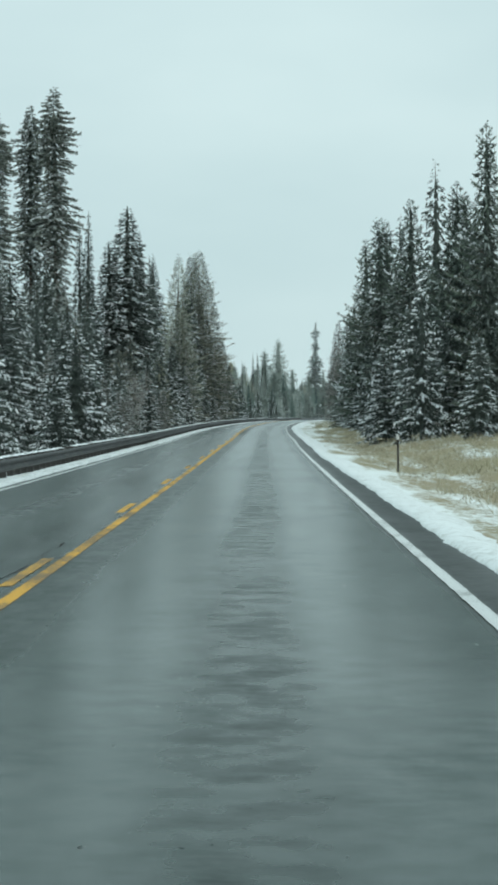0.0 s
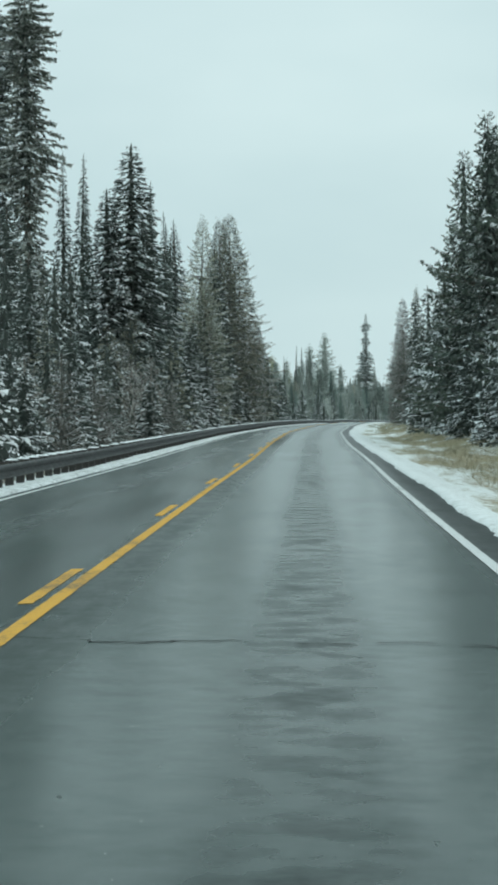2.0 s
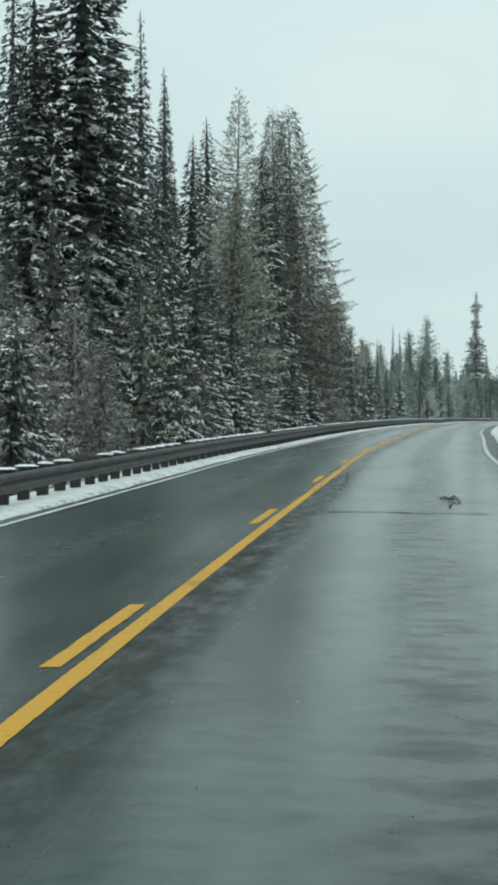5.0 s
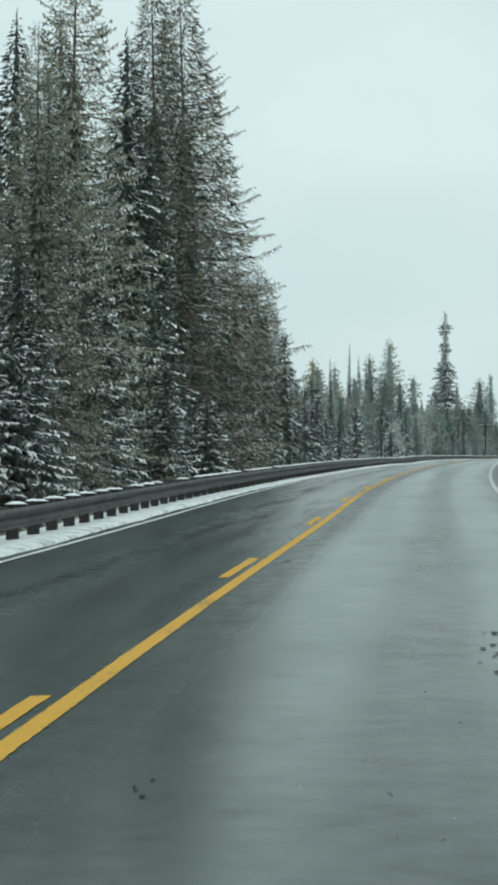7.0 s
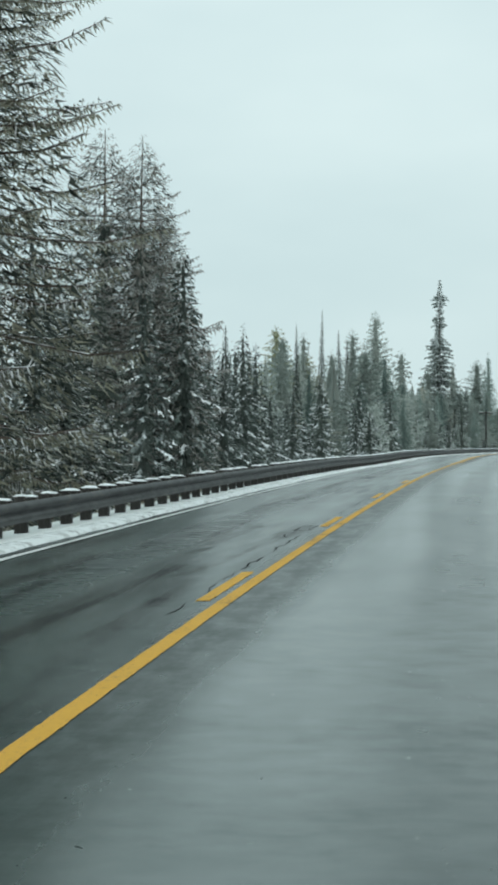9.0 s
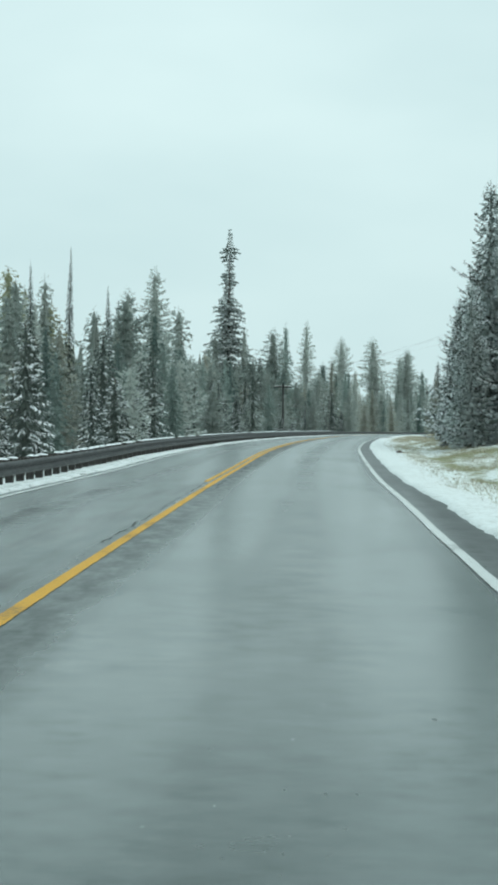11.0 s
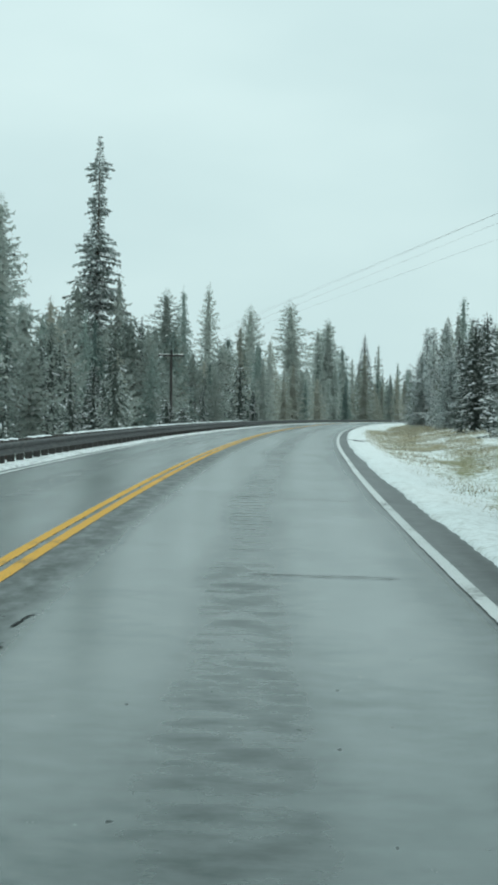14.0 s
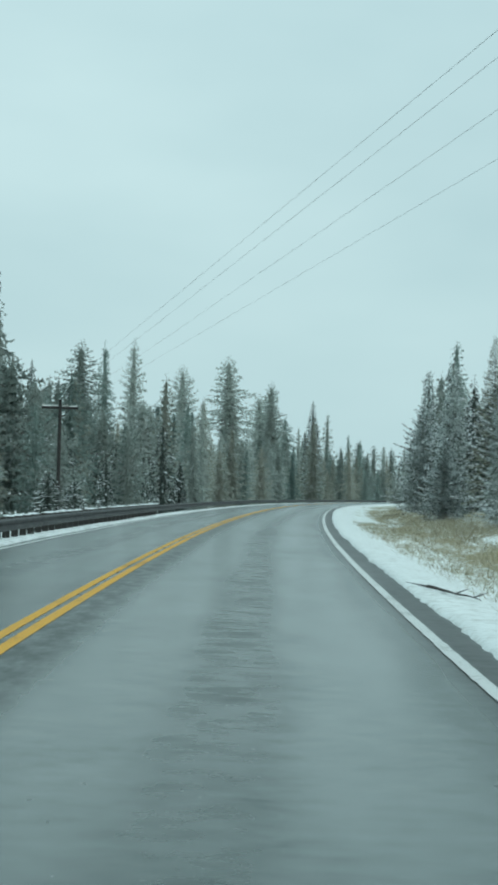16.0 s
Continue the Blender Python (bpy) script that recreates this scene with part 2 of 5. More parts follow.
dirty_snow = material("ploughed_dirty_snow", (0.6, 0.62, 0.62), 0.8)
d_big, d_small = noise_of(dirty_snow, 3.0, 5.0), noise_of(dirty_snow, 12.0, 5.0)
d_dirt = ramp(dirty_snow, maths(dirty_snow, "ADD", maths(dirty_snow, "MULTIPLY", d_big, 0.6), maths(dirty_snow, "MULTIPLY", d_small, 0.4)), [(0.48, g(0.0)), (0.66, g(0.9))])
link(dirty_snow, mix(dirty_snow, d_dirt, (0.66, 0.69, 0.69), (0.14, 0.145, 0.14)), bsdf(dirty_snow).inputs["Base Color"])
bump(dirty_snow, d_small, 0.5, 0.03)

# ground: thin snow over dead grass and duff; the share of snow follows patches
ground_mat = material("thin_snow_over_grass", (0.5, 0.5, 0.45), 0.9)
g_big, g_mid, g_small = noise_of(ground_mat, 0.10, 6.0), noise_of(ground_mat, 1.0, 6.0, (0.8, 0.10, 1), "UV"), noise_of(ground_mat, 14.0, 4.0)
straw = mix(ground_mat, g_small, (0.17, 0.138, 0.078), (0.40, 0.335, 0.21))
straw = mix(ground_mat, ramp(ground_mat, g_big, [(0.42, g(0.0)), (0.6, g(1.0))]), straw, mix(ground_mat, g_small, (0.155, 0.134, 0.068), (0.35, 0.305, 0.18)))
g_uv = node(ground_mat, "UVMap")
g_sep = node(ground_mat, "SeparateXYZ")
link(ground_mat, g_uv.outputs["UV"], g_sep.inputs["Vector"])
band = ramp(ground_mat, maths(ground_mat, "MULTIPLY_ADD", g_sep.outputs["X"], 0.05, 0.0), [(0.0, g(0.62)), (0.2, g(0.60)), (0.25, g(0.50)), (0.30, g(0.48)), (0.33, g(0.39)), (0.43, g(0.38)), (0.47, g(0.47)), (0.53, g(0.36)), (0.62, g(0.36)), (0.75, g(0.50))])
later = ramp(ground_mat, maths(ground_mat, "MULTIPLY", g_sep.outputs["Y"], 0.001), [(0.13, g(0.0)), (0.34, g(0.085)), (0.44, g(0.085)), (0.50, g(0.06))])
green = ramp(ground_mat, maths(ground_mat, "MULTIPLY", g_sep.outputs["Y"], 0.001), [(0.16, g(0.0)), (0.33, g(0.75)), (0.42, g(0.7)), (0.465, g(0.15))])
straw = mix(ground_mat, green, straw, mix(ground_mat, g_small, (0.105, 0.118, 0.045), (0.275, 0.285, 0.135)))
share = maths(ground_mat, "ADD", maths(ground_mat, "ADD", maths(ground_mat, "ADD", band, later), -0.04), maths(ground_mat, "MULTIPLY", maths(ground_mat, "ADD", maths(ground_mat, "MULTIPLY", g_mid, 0.7), maths(ground_mat, "MULTIPLY", g_small, 0.3)), 1.0))
g_fleck = noise_of(ground_mat, 5.0, 8.0, (1.0, 0.35, 1), "UV")
share = maths(ground_mat, "ADD", share, maths(ground_mat, "MULTIPLY_ADD", g_fleck, 0.36, -0.18))
cover = ramp(ground_mat, share, [(0.88, g(0.0)), (1.04, g(0.9))])
link(ground_mat, mix(ground_mat, cover, straw, (0.80, 0.84, 0.84)), bsdf(ground_mat).inputs["Base Color"])
bump(ground_mat, maths(ground_mat, "ADD", g_small, g_mid), 0.7, 0.08)


def needle_material(name, dark, light, frost, soft=0.0):
    """Needles that vary from spray to spray, with rime on what faces up; soft ones let light through and blend into one crown."""
    m = material(name, dark, 0.75)
    geo = node(m, "NewGeometry")
    info = node(m, "ObjectInfo")
    own = maths(m, "MULTIPLY_ADD", info.outputs["Random"], 0.5 + 0.38 * soft, maths(m, "MULTIPLY", geo.outputs["Random Per Island"], 0.5 - 0.38 * soft))
    col = mix(m, own, dark, light)
    patch = noise_of(m, 0.55, 3.0)
    up = node(m, "SeparateXYZ")
    link(m, geo.outputs["Normal"], up.inputs["Vector"])
    lie = maths(m, "MULTIPLY", maths(m, "MAXIMUM", maths(m, "MULTIPLY_ADD", up.outputs["Z"], 0.65, 0.35), 0.0), patch)
    lie = maths(m, "ADD", lie, maths(m, "MULTIPLY", geo.outputs["Random Per Island"], 0.22 - 0.15 * soft))
    rime = ramp(m, lie, [(0.50 - frost * 0.3, g(0.0)), (0.80 - frost * 0.25, g(0.35 + frost * 0.5))])
    shown = mix(m, rime, col, (0.66, 0.71, 0.72))
    link(m, shown, bsdf(m).inputs["Base Color"])
    bsdf(m).inputs["Specular IOR Level"].default_value = 0.25
    if soft:
        out = next(n for n in m.node_tree.nodes if n.type == "OUTPUT_MATERIAL")
        sheer, both = node(m, "BsdfTranslucent"), node(m, "MixShader")
        both.inputs["Fac"].default_value = 0.5 * soft
        link(m, shown, sheer.inputs["Color"])
        link(m, bsdf(m).outputs["BSDF"], both.inputs[1])
        link(m, sheer.outputs["BSDF"], both.inputs[2])
        link(m, both.outputs["Shader"], out.inputs["Surface"])
    return m


fir_needles = needle_material("fir_needles", (0.041, 0.059, 0.053), (0.119, 0.150, 0.132), 0.18)
rimed_needles = needle_material("rimed_spruce_needles", (0.050, 0.067, 0.062), (0.168, 0.196, 0.179), 0.30)
pine_needles = needle_material("pine_needles", (0.061, 0.087, 0.072), (0.181, 0.220, 0.177), 0.35)
larch_needles = needle_material("larch_needles", (0.100, 0.106, 0.080), (0.365, 0.360, 0.280), 0.30, 0.4)
bare_twigs = needle_material("bare_twigs", (0.110, 0.106, 0.095), (0.345, 0.328, 0.298), 0.45, 0.4)
# frost, plus a milky haze mixed into the pine colour
frosted_hazy_pine = needle_material("frosted_hazy_pine_needles", (0.200, 0.240, 0.226), (0.455, 0.505, 0.482), 0.70, 0.6)
# distant haze is painted into this colour on top of the rime
misty_needles = needle_material("rimed_hazy_needles", (0.168, 0.205, 0.186), (0.455, 0.494, 0.462), 0.30, 0.9)
golden_larch = needle_material("yellowing_larch_needles", (0.185, 0.202, 0.160), (0.375, 0.388, 0.310), 0.30, 0.4)
# shade inside the crowns, painted as a darker needle colour
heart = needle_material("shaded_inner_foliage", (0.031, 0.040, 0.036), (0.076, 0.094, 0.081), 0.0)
old_pine = needle_material("old_pine_needles", (0.077, 0.092, 0.080), (0.210, 0.227, 0.193), 0.35)
# darker far needles, their colour lifted for haze as well as rime
dim_needles = needle_material("dark_rimed_hazy_needles", (0.095, 0.137, 0.124), (0.275, 0.340, 0.314), 0.20, 0.9)
lime_larch = needle_material("yellow_green_larch_needles", (0.205, 0.222, 0.142), (0.400, 0.412, 0.275), 0.30, 0.8)
# a paler, greyer larch colour for the far trees
pale_larch = needle_material("pale_larch_needles", (0.215, 0.232, 0.200), (0.400, 0.405, 0.350), 0.30, 0.9)
snow_load = material("snow_on_branches", (0.80, 0.84, 0.86), 0.8)
sl = noise_of(snow_load, 6.0)
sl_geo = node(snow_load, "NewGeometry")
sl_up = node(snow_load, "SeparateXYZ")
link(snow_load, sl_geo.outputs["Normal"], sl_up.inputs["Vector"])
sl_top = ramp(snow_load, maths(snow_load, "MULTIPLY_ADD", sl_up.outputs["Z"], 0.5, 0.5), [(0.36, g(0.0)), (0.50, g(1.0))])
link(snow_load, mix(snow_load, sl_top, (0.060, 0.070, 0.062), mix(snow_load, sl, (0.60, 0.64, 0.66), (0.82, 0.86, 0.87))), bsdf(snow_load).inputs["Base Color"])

bark = material("conifer_bark", (0.07, 0.055, 0.045), 0.9)
bk = noise_of(bark, 5.0, 6.0, (4, 4, 0.6))
link(bark, ramp(bark, bk, [(0.3, (0.030, 0.024, 0.020)), (0.62, (0.13, 0.10, 0.08)), (0.8, (0.24, 0.22, 0.20))]), bsdf(bark).inputs["Base Color"])
bump(bark, bk, 0.9, 0.05)

steel = material("weathered_guardrail_steel", (0.20, 0.21, 0.21), 0.6, 0.55)
st = noise_of(steel, 1.8, 6.0, (1, 1, 2))
link(steel, ramp(steel, st, [(0.3, (0.018, 0.019, 0.019)), (0.6, (0.055, 0.058, 0.058)), (0.8, (0.11, 0.095, 0.08))]), bsdf(steel).inputs["Base Color"])
bump(steel, st, 0.25)
timber = material("weathered_post_wood", (0.09, 0.08, 0.07), 0.9)
tb = noise_of(timber, 8.0, 5.0, (5, 5, 0.7))
link(timber, ramp(timber, tb, [(0.3, (0.018, 0.017, 0.016)), (0.75, (0.075, 0.069, 0.062))]), bsdf(timber).inputs["Base Color"])
bump(timber, tb, 0.6)
tarred = material("tarred_pole_wood", (0.02, 0.018, 0.016), 0.85)
tp = noise_of(tarred, 6.0, 5.0, (5, 5, 0.7))
link(tarred, ramp(tarred, tp, [(0.3, (0.010, 0.009, 0.009)), (0.75, (0.040, 0.036, 0.033))]), bsdf(tarred).inputs["Base Color"])
wire_mat = material("power_wire", (0.05, 0.055, 0.06), 0.5, 0.6)
plate = material("reflector_plate", (0.55, 0.55, 0.52), 0.4)
straw_mat = material("dead_grass_blades", (0.30, 0.24, 0.11), 0.85)
sg_geo = node(straw_mat, "NewGeometry")
link(straw_mat, ramp(straw_mat, sg_geo.outputs["Random Per Island"], [(0.0, (0.20, 0.18, 0.12)), (0.5, (0.42, 0.38, 0.28)), (0.75, (0.35, 0.335, 0.23)), (1.0, (0.66, 0.64, 0.58))]), bsdf(straw_mat).inputs["Base Color"])

# ---- the road's line: bends and grade along its yellow centre line ----
STEP, BACK = 4.0, -40.0
KNOT = np.arange(-40, 1001, 40.0)
BEND = np.array([0.088, 0.094, 0.017, -0.083, 0.005, -0.263, -0.372, -0.688, -0.392, -0.219, -0.426, -0.576, -0.454, -0.468, -0.359, -0.28, -0.218, -0.171, -0.134, -0.105, -0.083, -0.066, -0.054, -0.045, -0.038, -0.034, -0.032]) * 1e-3
CREST = np.array([0.558, 0.593, 0.623, 0.535, 0.37, 0.171, -0.047, -0.282, -0.423, -0.473, -0.426, -0.374, -0.352, -0.295, -0.231, -0.18, -0.141, -0.11, -0.086, -0.068, -0.054, -0.043, -0.035, -0.029, -0.024, -0.022, -0.021]) * 1e-4
FALL = np.array([1.64, 1.6, 2.05, 1.91, 1.79, 1.71, 1.71, 1.64, 1.72, 1.79, 2.11, 2.05, 1.76, 1.88, 1.91, 1.94, 1.95, 1.97, 1.98, 1.98, 1.99, 1.99, 1.99, 2, 2, 2, 2]) * 0.01
CROWN = 0.0224
BEND[KNOT >= 580] = -0.62e-3
S = BACK + STEP * np.arange(260)
zero = int(-BACK / STEP)
heading = np.cumsum(np.interp(S, KNOT, BEND)) * STEP
heading += radians(0.0921) - heading[zero]
grade = np.cumsum(np.interp(S, KNOT, CREST)) * STEP
grade += 1.3879 * 0.01 - grade[zero]
RX, RY, RZ = np.cumsum(-np.sin(heading)) * STEP, np.cumsum(np.cos(heading)) * STEP, np.cumsum(grade) * STEP
RX, RY, RZ = RX - RX[zero], RY - RY[zero], RZ - RZ[zero]
RX += 0.16 * np.exp(-((S - 222) / 15) ** 2) - 0.09 * np.exp(-((S - 190) / 13) ** 2) + 0.07 * np.exp(-((S - 116) / 18) ** 2) + 0.08 * np.exp(-((S - 324) / 14) ** 2)
RZ -= 0.09 * np.exp(-((S - 348) / 17) ** 2)
FALLS = np.interp(S, KNOT, FALL)
# run straight on beyond both ends
E0, E1 = 900.0, 2600.0
S = np.concatenate(([S[0] - E0], S, [S[-1] + E1]))
RX = np.concatenate(([RX[0] + E0 * math.sin(heading[0])], RX, [RX[-1] - E1 * math.sin(heading[-1])]))
RY = np.concatenate(([RY[0] - E0 * math.cos(heading[0])], RY, [RY[-1] + E1 * math.cos(heading[-1])]))
RZ = np.concatenate(([RZ[0]], RZ, [RZ[-1] + 4.0]))
heading = np.concatenate((heading[:1], heading, heading[-1:]))
FALLS = np.concatenate((FALLS[:1], FALLS, FALLS[-1:]))


def cross_fall(s, u):
    """A crowned road: each lane falls away from the centre line."""
    return u * CROWN if u < 0 else -u * float(np.interp(s, S, FALLS))


def on_road(s, u, lift=0.0):
    """The place u metres to the right of the centre line at s metres along it."""
    h = np.interp(s, S, heading)
    return Vector((np.interp(s, S, RX) + u * math.cos(h), np.interp(s, S, RY) + u * math.sin(h), np.interp(s, S, RZ) + cross_fall(s, u) + lift))


def road_coords(x, y):
    i = int(np.argmin((RX[1:-1] - x) ** 2 + (RY[1:-1] - y) ** 2)) + 1
    h = heading[i]
    dx, dy = x - RX[i], y - RY[i]
    return S[i] - dx * math.sin(h) + dy * math.cos(h), dx * math.cos(h) + dy * math.sin(h)


LEFT_EDGE, RIGHT_EDGE = -3.95, 4.35
RAIL_U = -4.75


def ground_lift(s, u):
    """Height of the ground over the road's cross-section: verges, ditch and the bank below the guardrail."""
    if u < LEFT_EDGE:
        d = LEFT_EDGE - u
        z = np.interp(d, [0, 0.35, 1.6, 5, 14, 60, 400], [-0.10, -0.03, -0.10, -1.0, -1.6, -1.2, 2.0])
        return float(z + LEFT_EDGE * -0.015 * 0 + 0.12 * noise.noise(Vector((s * 0.12, u * 0.2, 3))) * min(1, d / 3))
    if u > RIGHT_EDGE:
        d = u - RIGHT_EDGE
        z = np.interp(d, [0, 0.4, 2.4, 4.7, 7.5, 14, 60, 400], [-0.10, -0.05, -0.16, 0.30, 0.70, 1.0, 1.6, 4.0])
        return float(z + 0.14 * noise.noise(Vector((s * 0.15, u * 0.25, 9))) * min(1, d / 2))
    return -0.10


def ground_z(x, y):
    s, u = road_coords(x, y)
    uu = max(-14, min(14, u))
    return float(np.interp(s, S, RZ) + cross_fall(s, uu) + ground_lift(s, u))


# ---- mesh helpers ----
def mesh_object(name, verts, faces, mats, index=None, parent=None, label="", smooth=False, uvs=None):
    me = bpy.data.meshes.new(name)
    me.from_pydata([tuple(v) for v in verts], [], [tuple(f) for f in faces])
    for m in mats if isinstance(mats, (list, tuple)) else [mats]:
        me.materials.append(m)
    if index is not None:
        me.polygons.foreach_set("material_index", np.array(index, dtype=np.int32))
    if smooth:
        me.polygons.foreach_set("use_smooth", np.ones(len(me.polygons), dtype=bool))
    if uvs is not None:
        layer = me.uv_layers.new(name="UVMap")
        loops = np.empty(len(me.loops), dtype=np.int32)
        me.loops.foreach_get("vertex_index", loops)
        layer.data.foreach_set("uv", np.array(uvs, dtype=np.float32)[loops].ravel())
    me.update()
    ob = new(name, me)
    if parent:
        ob.parent = parent
    if label:
        tagged(ob, label=label)
    return ob


def part(name, bm, mat, parent, label=""):
    me = bpy.data.meshes.new(name)
    bm.to_mesh(me)
    bm.free()
    me.materials.append(mat)
    ob = new(name, me)
    ob.parent = parent
    if label:
        tagged(ob, label=label)
    return ob


def ribbon(name, s_list, u_pairs, lift, mat, **tags):
    """A strip along the road; u_pairs(s) gives its cross-section as (u, height)."""
    verts, faces, uvs = [], [], []
    n = len(u_pairs(s_list[0]))
    for s in s_list:
        for u, z in u_pairs(s):
            verts.append(on_road(s, u, lift + z))
            uvs.append((u, s))
    for i in range(len(s_list) - 1):
        for j in range(n - 1):
            a = i * n + j
            faces.append((a, a + 1, a + n + 1, a + n))
    return tagged(mesh_object(name, verts, faces, mat, uvs=uvs, smooth=True), **tags)


# ---- ground, road, paint, snow ----
g_s = [-900, -500, -250, -120] + list(np.arange(-60, 700, 5.0)) + list(np.arange(700, 1000, 20.0)) + [1000, 1300, 1800, 2600, 3400]
g_u = [-1200, -700, -400, -200, -110, -60, -40, -28, -20, -15, -12, -10, -8.4, -7, -6.2, -5.6, -5.2, -4.8, -4.4, -4.1, -3.9, 4.3, 4.4, 4.7, 4.9, 5.2, 5.6, 6.2, 6.9, 7.7, 8.6, 9.6, 11, 13, 16, 20, 28, 40, 60, 110, 200, 400, 700, 1200]


def ground_section(s):
    out = []
    for u in g_u:
        uu = max(-14, min(14, u))
        out.append((u, ground_lift(s, u) + cross_fall(s, uu) - cross_fall(s, u)))
    return out


ribbon("ground", g_s, ground_section, 0.0, ground_mat, label="thin snow over dead grass on the forest floor", category="ground", kind="structure")

road_s = [-900, -400, -150] + list(np.arange(-80, 700, 4.0)) + list(np.arange(700, 1000, 10.0)) + [1000, 1200, 1600]
rng = random.Random(4)


def left_shift(s):
    """The left lane is a little narrower in the middle of the bend."""
    return float(np.interp(s, [80, 170, 300, 420], [-0.10, 0.16, 0.20, 0.05]))


def right_shift(s):
    """The right edge line was painted with a slight sway."""
    return float(np.interp(s, [0, 60, 300, 320, 345, 353, 385, 428, 444], [-0.05, 0, -0.02, -0.12, 0.02, 0.05, -0.04, 0.09, 0.06]))


def edge_wobble(s, seed):
    return 0.08 * noise.noise(Vector((s * 0.16, seed, 0))) + 0.06 * noise.noise(Vector((s * 0.55, seed, 3))) + 0.04 * noise.noise(Vector((s * 1.9, seed, 5))) + 0.015 * noise.noise(Vector((s * 5.1, seed, 7)))


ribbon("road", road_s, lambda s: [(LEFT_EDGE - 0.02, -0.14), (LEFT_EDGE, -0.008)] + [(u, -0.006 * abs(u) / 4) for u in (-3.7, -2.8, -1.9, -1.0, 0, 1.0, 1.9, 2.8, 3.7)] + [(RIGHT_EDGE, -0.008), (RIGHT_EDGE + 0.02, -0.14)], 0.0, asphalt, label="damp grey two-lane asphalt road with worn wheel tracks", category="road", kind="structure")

PAINT = 0.0045
long_s = list(np.arange(-60, 470, 0.10)) + list(np.arange(470, 700, 4.0)) + list(np.arange(700, 981, 20.0))
W_RIGHT, W_LEFT = 3.61, -3.48


def stripe(name, u, width, ss, mat, label):
    def edges(s):
        c = u + (left_shift(s) if u < -2 else right_shift(s) if u > 2 else 0.0)
        return [(c - width / 2 + 0.005 * noise.noise(Vector((s * 1.9, u, 1))) + 0.009 * noise.noise(Vector((s * 9.3, u, 4))), 0), (c + width / 2 + 0.005 * noise.noise(Vector((s * 1.9, u, 9))) + 0.009 * noise.noise(Vector((s * 9.3, u, 14))), 0)]

    return ribbon(name, ss, edges, PAINT, mat, label=label, category="road marking", kind="structure")


stripe("edge_line_right", W_RIGHT, 0.12, long_s, white_paint, "worn white edge line painted on the asphalt")
stripe("edge_line_left", W_LEFT, 0.11, long_s, white_paint, "worn white edge line beside the guardrail")
stripe("centre_line_solid", 0.0, 0.12, long_s, yellow_paint, "solid yellow centre line, slightly worn")
DASH_U = -0.195
NO_PASSING = 337.0
stripe("centre_line_second", DASH_U, 0.115, [s for s in long_s if s >= NO_PASSING], yellow_paint, "second solid yellow centre line where passing ends")
for k in range(-5, 23):
    end = float(np.interp(k, [-5, 0, 3, 11, 13, 14, 19, 23], [-43.6, 19.7, 58.6, 160.8, 186.2, 198.3, 260.5, 311.0]))
    d = stripe("centre_line_dash", DASH_U, 0.115, [end - 3.3 + x * 3.3 / 20 for x in range(21)], yellow_paint, "short yellow dash beside the solid centre line")
    tagged(d, group="dashes of the centre line")

# snow swept to both edges of the pavement
snow_s = list(np.arange(-60, 0, 0.5)) + list(np.arange(0, 480, 0.2)) + list(np.arange(480, 760, 2.0)) + list(np.arange(760, 1000, 10.0))


def snow_right(s):
    a = 4.12 + edge_wobble(s, 2) + 0.10 * noise.noise(Vector((s * 0.06, 4, 0))) + float(np.interp(s, [300, 350, 440], [0, 0.02, -0.05]))
    w = float(np.interp(s, [0, 200, 330], [1.05, 1.3, 1.8])) + 0.4 * noise.noise(Vector((s * 0.04, 8, 0))) + 0.10 * noise.noise(Vector((s * 0.12, 8, 3)))
    h = 0.055 + 0.02 * noise.noise(Vector((s * 0.12, 1, 0)))
    lumps = [0.018 * noise.noise(Vector((s * 1.3, x * 2.0, 7))) + 0.004 * noise.noise(Vector((s * 2.9, x * 3.0, 2))) for x in range(5)]
    return [(a, -0.012), (a + 0.04, h * 0.55), (a + 0.22, h + lumps[0]), (a + w * 0.30, h * 0.8 + lumps[1]), (a + w * 0.50, h * 0.5 - 0.04 + lumps[2]), (a + w * 0.75, -0.08 + lumps[3]), (a + w, -0.20)]


def snow_left(s):
    a = -3.76 + left_shift(s) + edge_wobble(s, 12)
    h = 0.06 + 0.02 * noise.noise(Vector((s * 0.15, 11, 0)))
    return [(a - 1.8, -0.22), (a - 0.9, -0.08), (a - 0.3, h), (a - 0.05, h * 0.6), (a, -0.012)]


ribbon("snow_strip_right", snow_s, snow_right, 0.0, snow, label="strip of old snow along the pavement edge", category="snow", kind="structure")
ribbon("snow_strip_left", snow_s, snow_left, 0.0, dirty_snow, label="strip of dirty snow under the guardrail", category="snow", kind="structure")

# ---- guardrail along the outside of the bend ----
RAIL_TOP, POST_GAP = 0.46, 1.62
guardrail = tagged(new("guardrail"), label="weathered steel guardrail on wooden posts, dusted with snow", category="guardrail")
PROFILE = [(0.010, 0.000), (0.045, -0.030), (0.075, -0.060), (0.075, -0.095), (0.010, -0.135), (0.0, -0.155), (0.010, -0.175), (0.075, -0.215), (0.075, -0.250), (0.045, -0.280), (0.010, -0.310)]
rail_s = list(np.arange(-60, 500, POST_GAP * 2)) + list(np.arange(502, 980, POST_GAP * 6))
verts, faces = [], []
n = len(PROFILE) * 2
for s in rail_s:
    for x, z in PROFILE:
        verts.append(on_road(s, RAIL_U + left_shift(s) + x, RAIL_TOP + z))
    for x, z in reversed(PROFILE):
        verts.append(on_road(s, RAIL_U + left_shift(s) + x - 0.006, RAIL_TOP + z))
for i in range(len(rail_s) - 1):
    for j in range(n):
        a, b = i * n + j, i * n + (j + 1) % n
        faces.append((a, b, b + n, a + n))
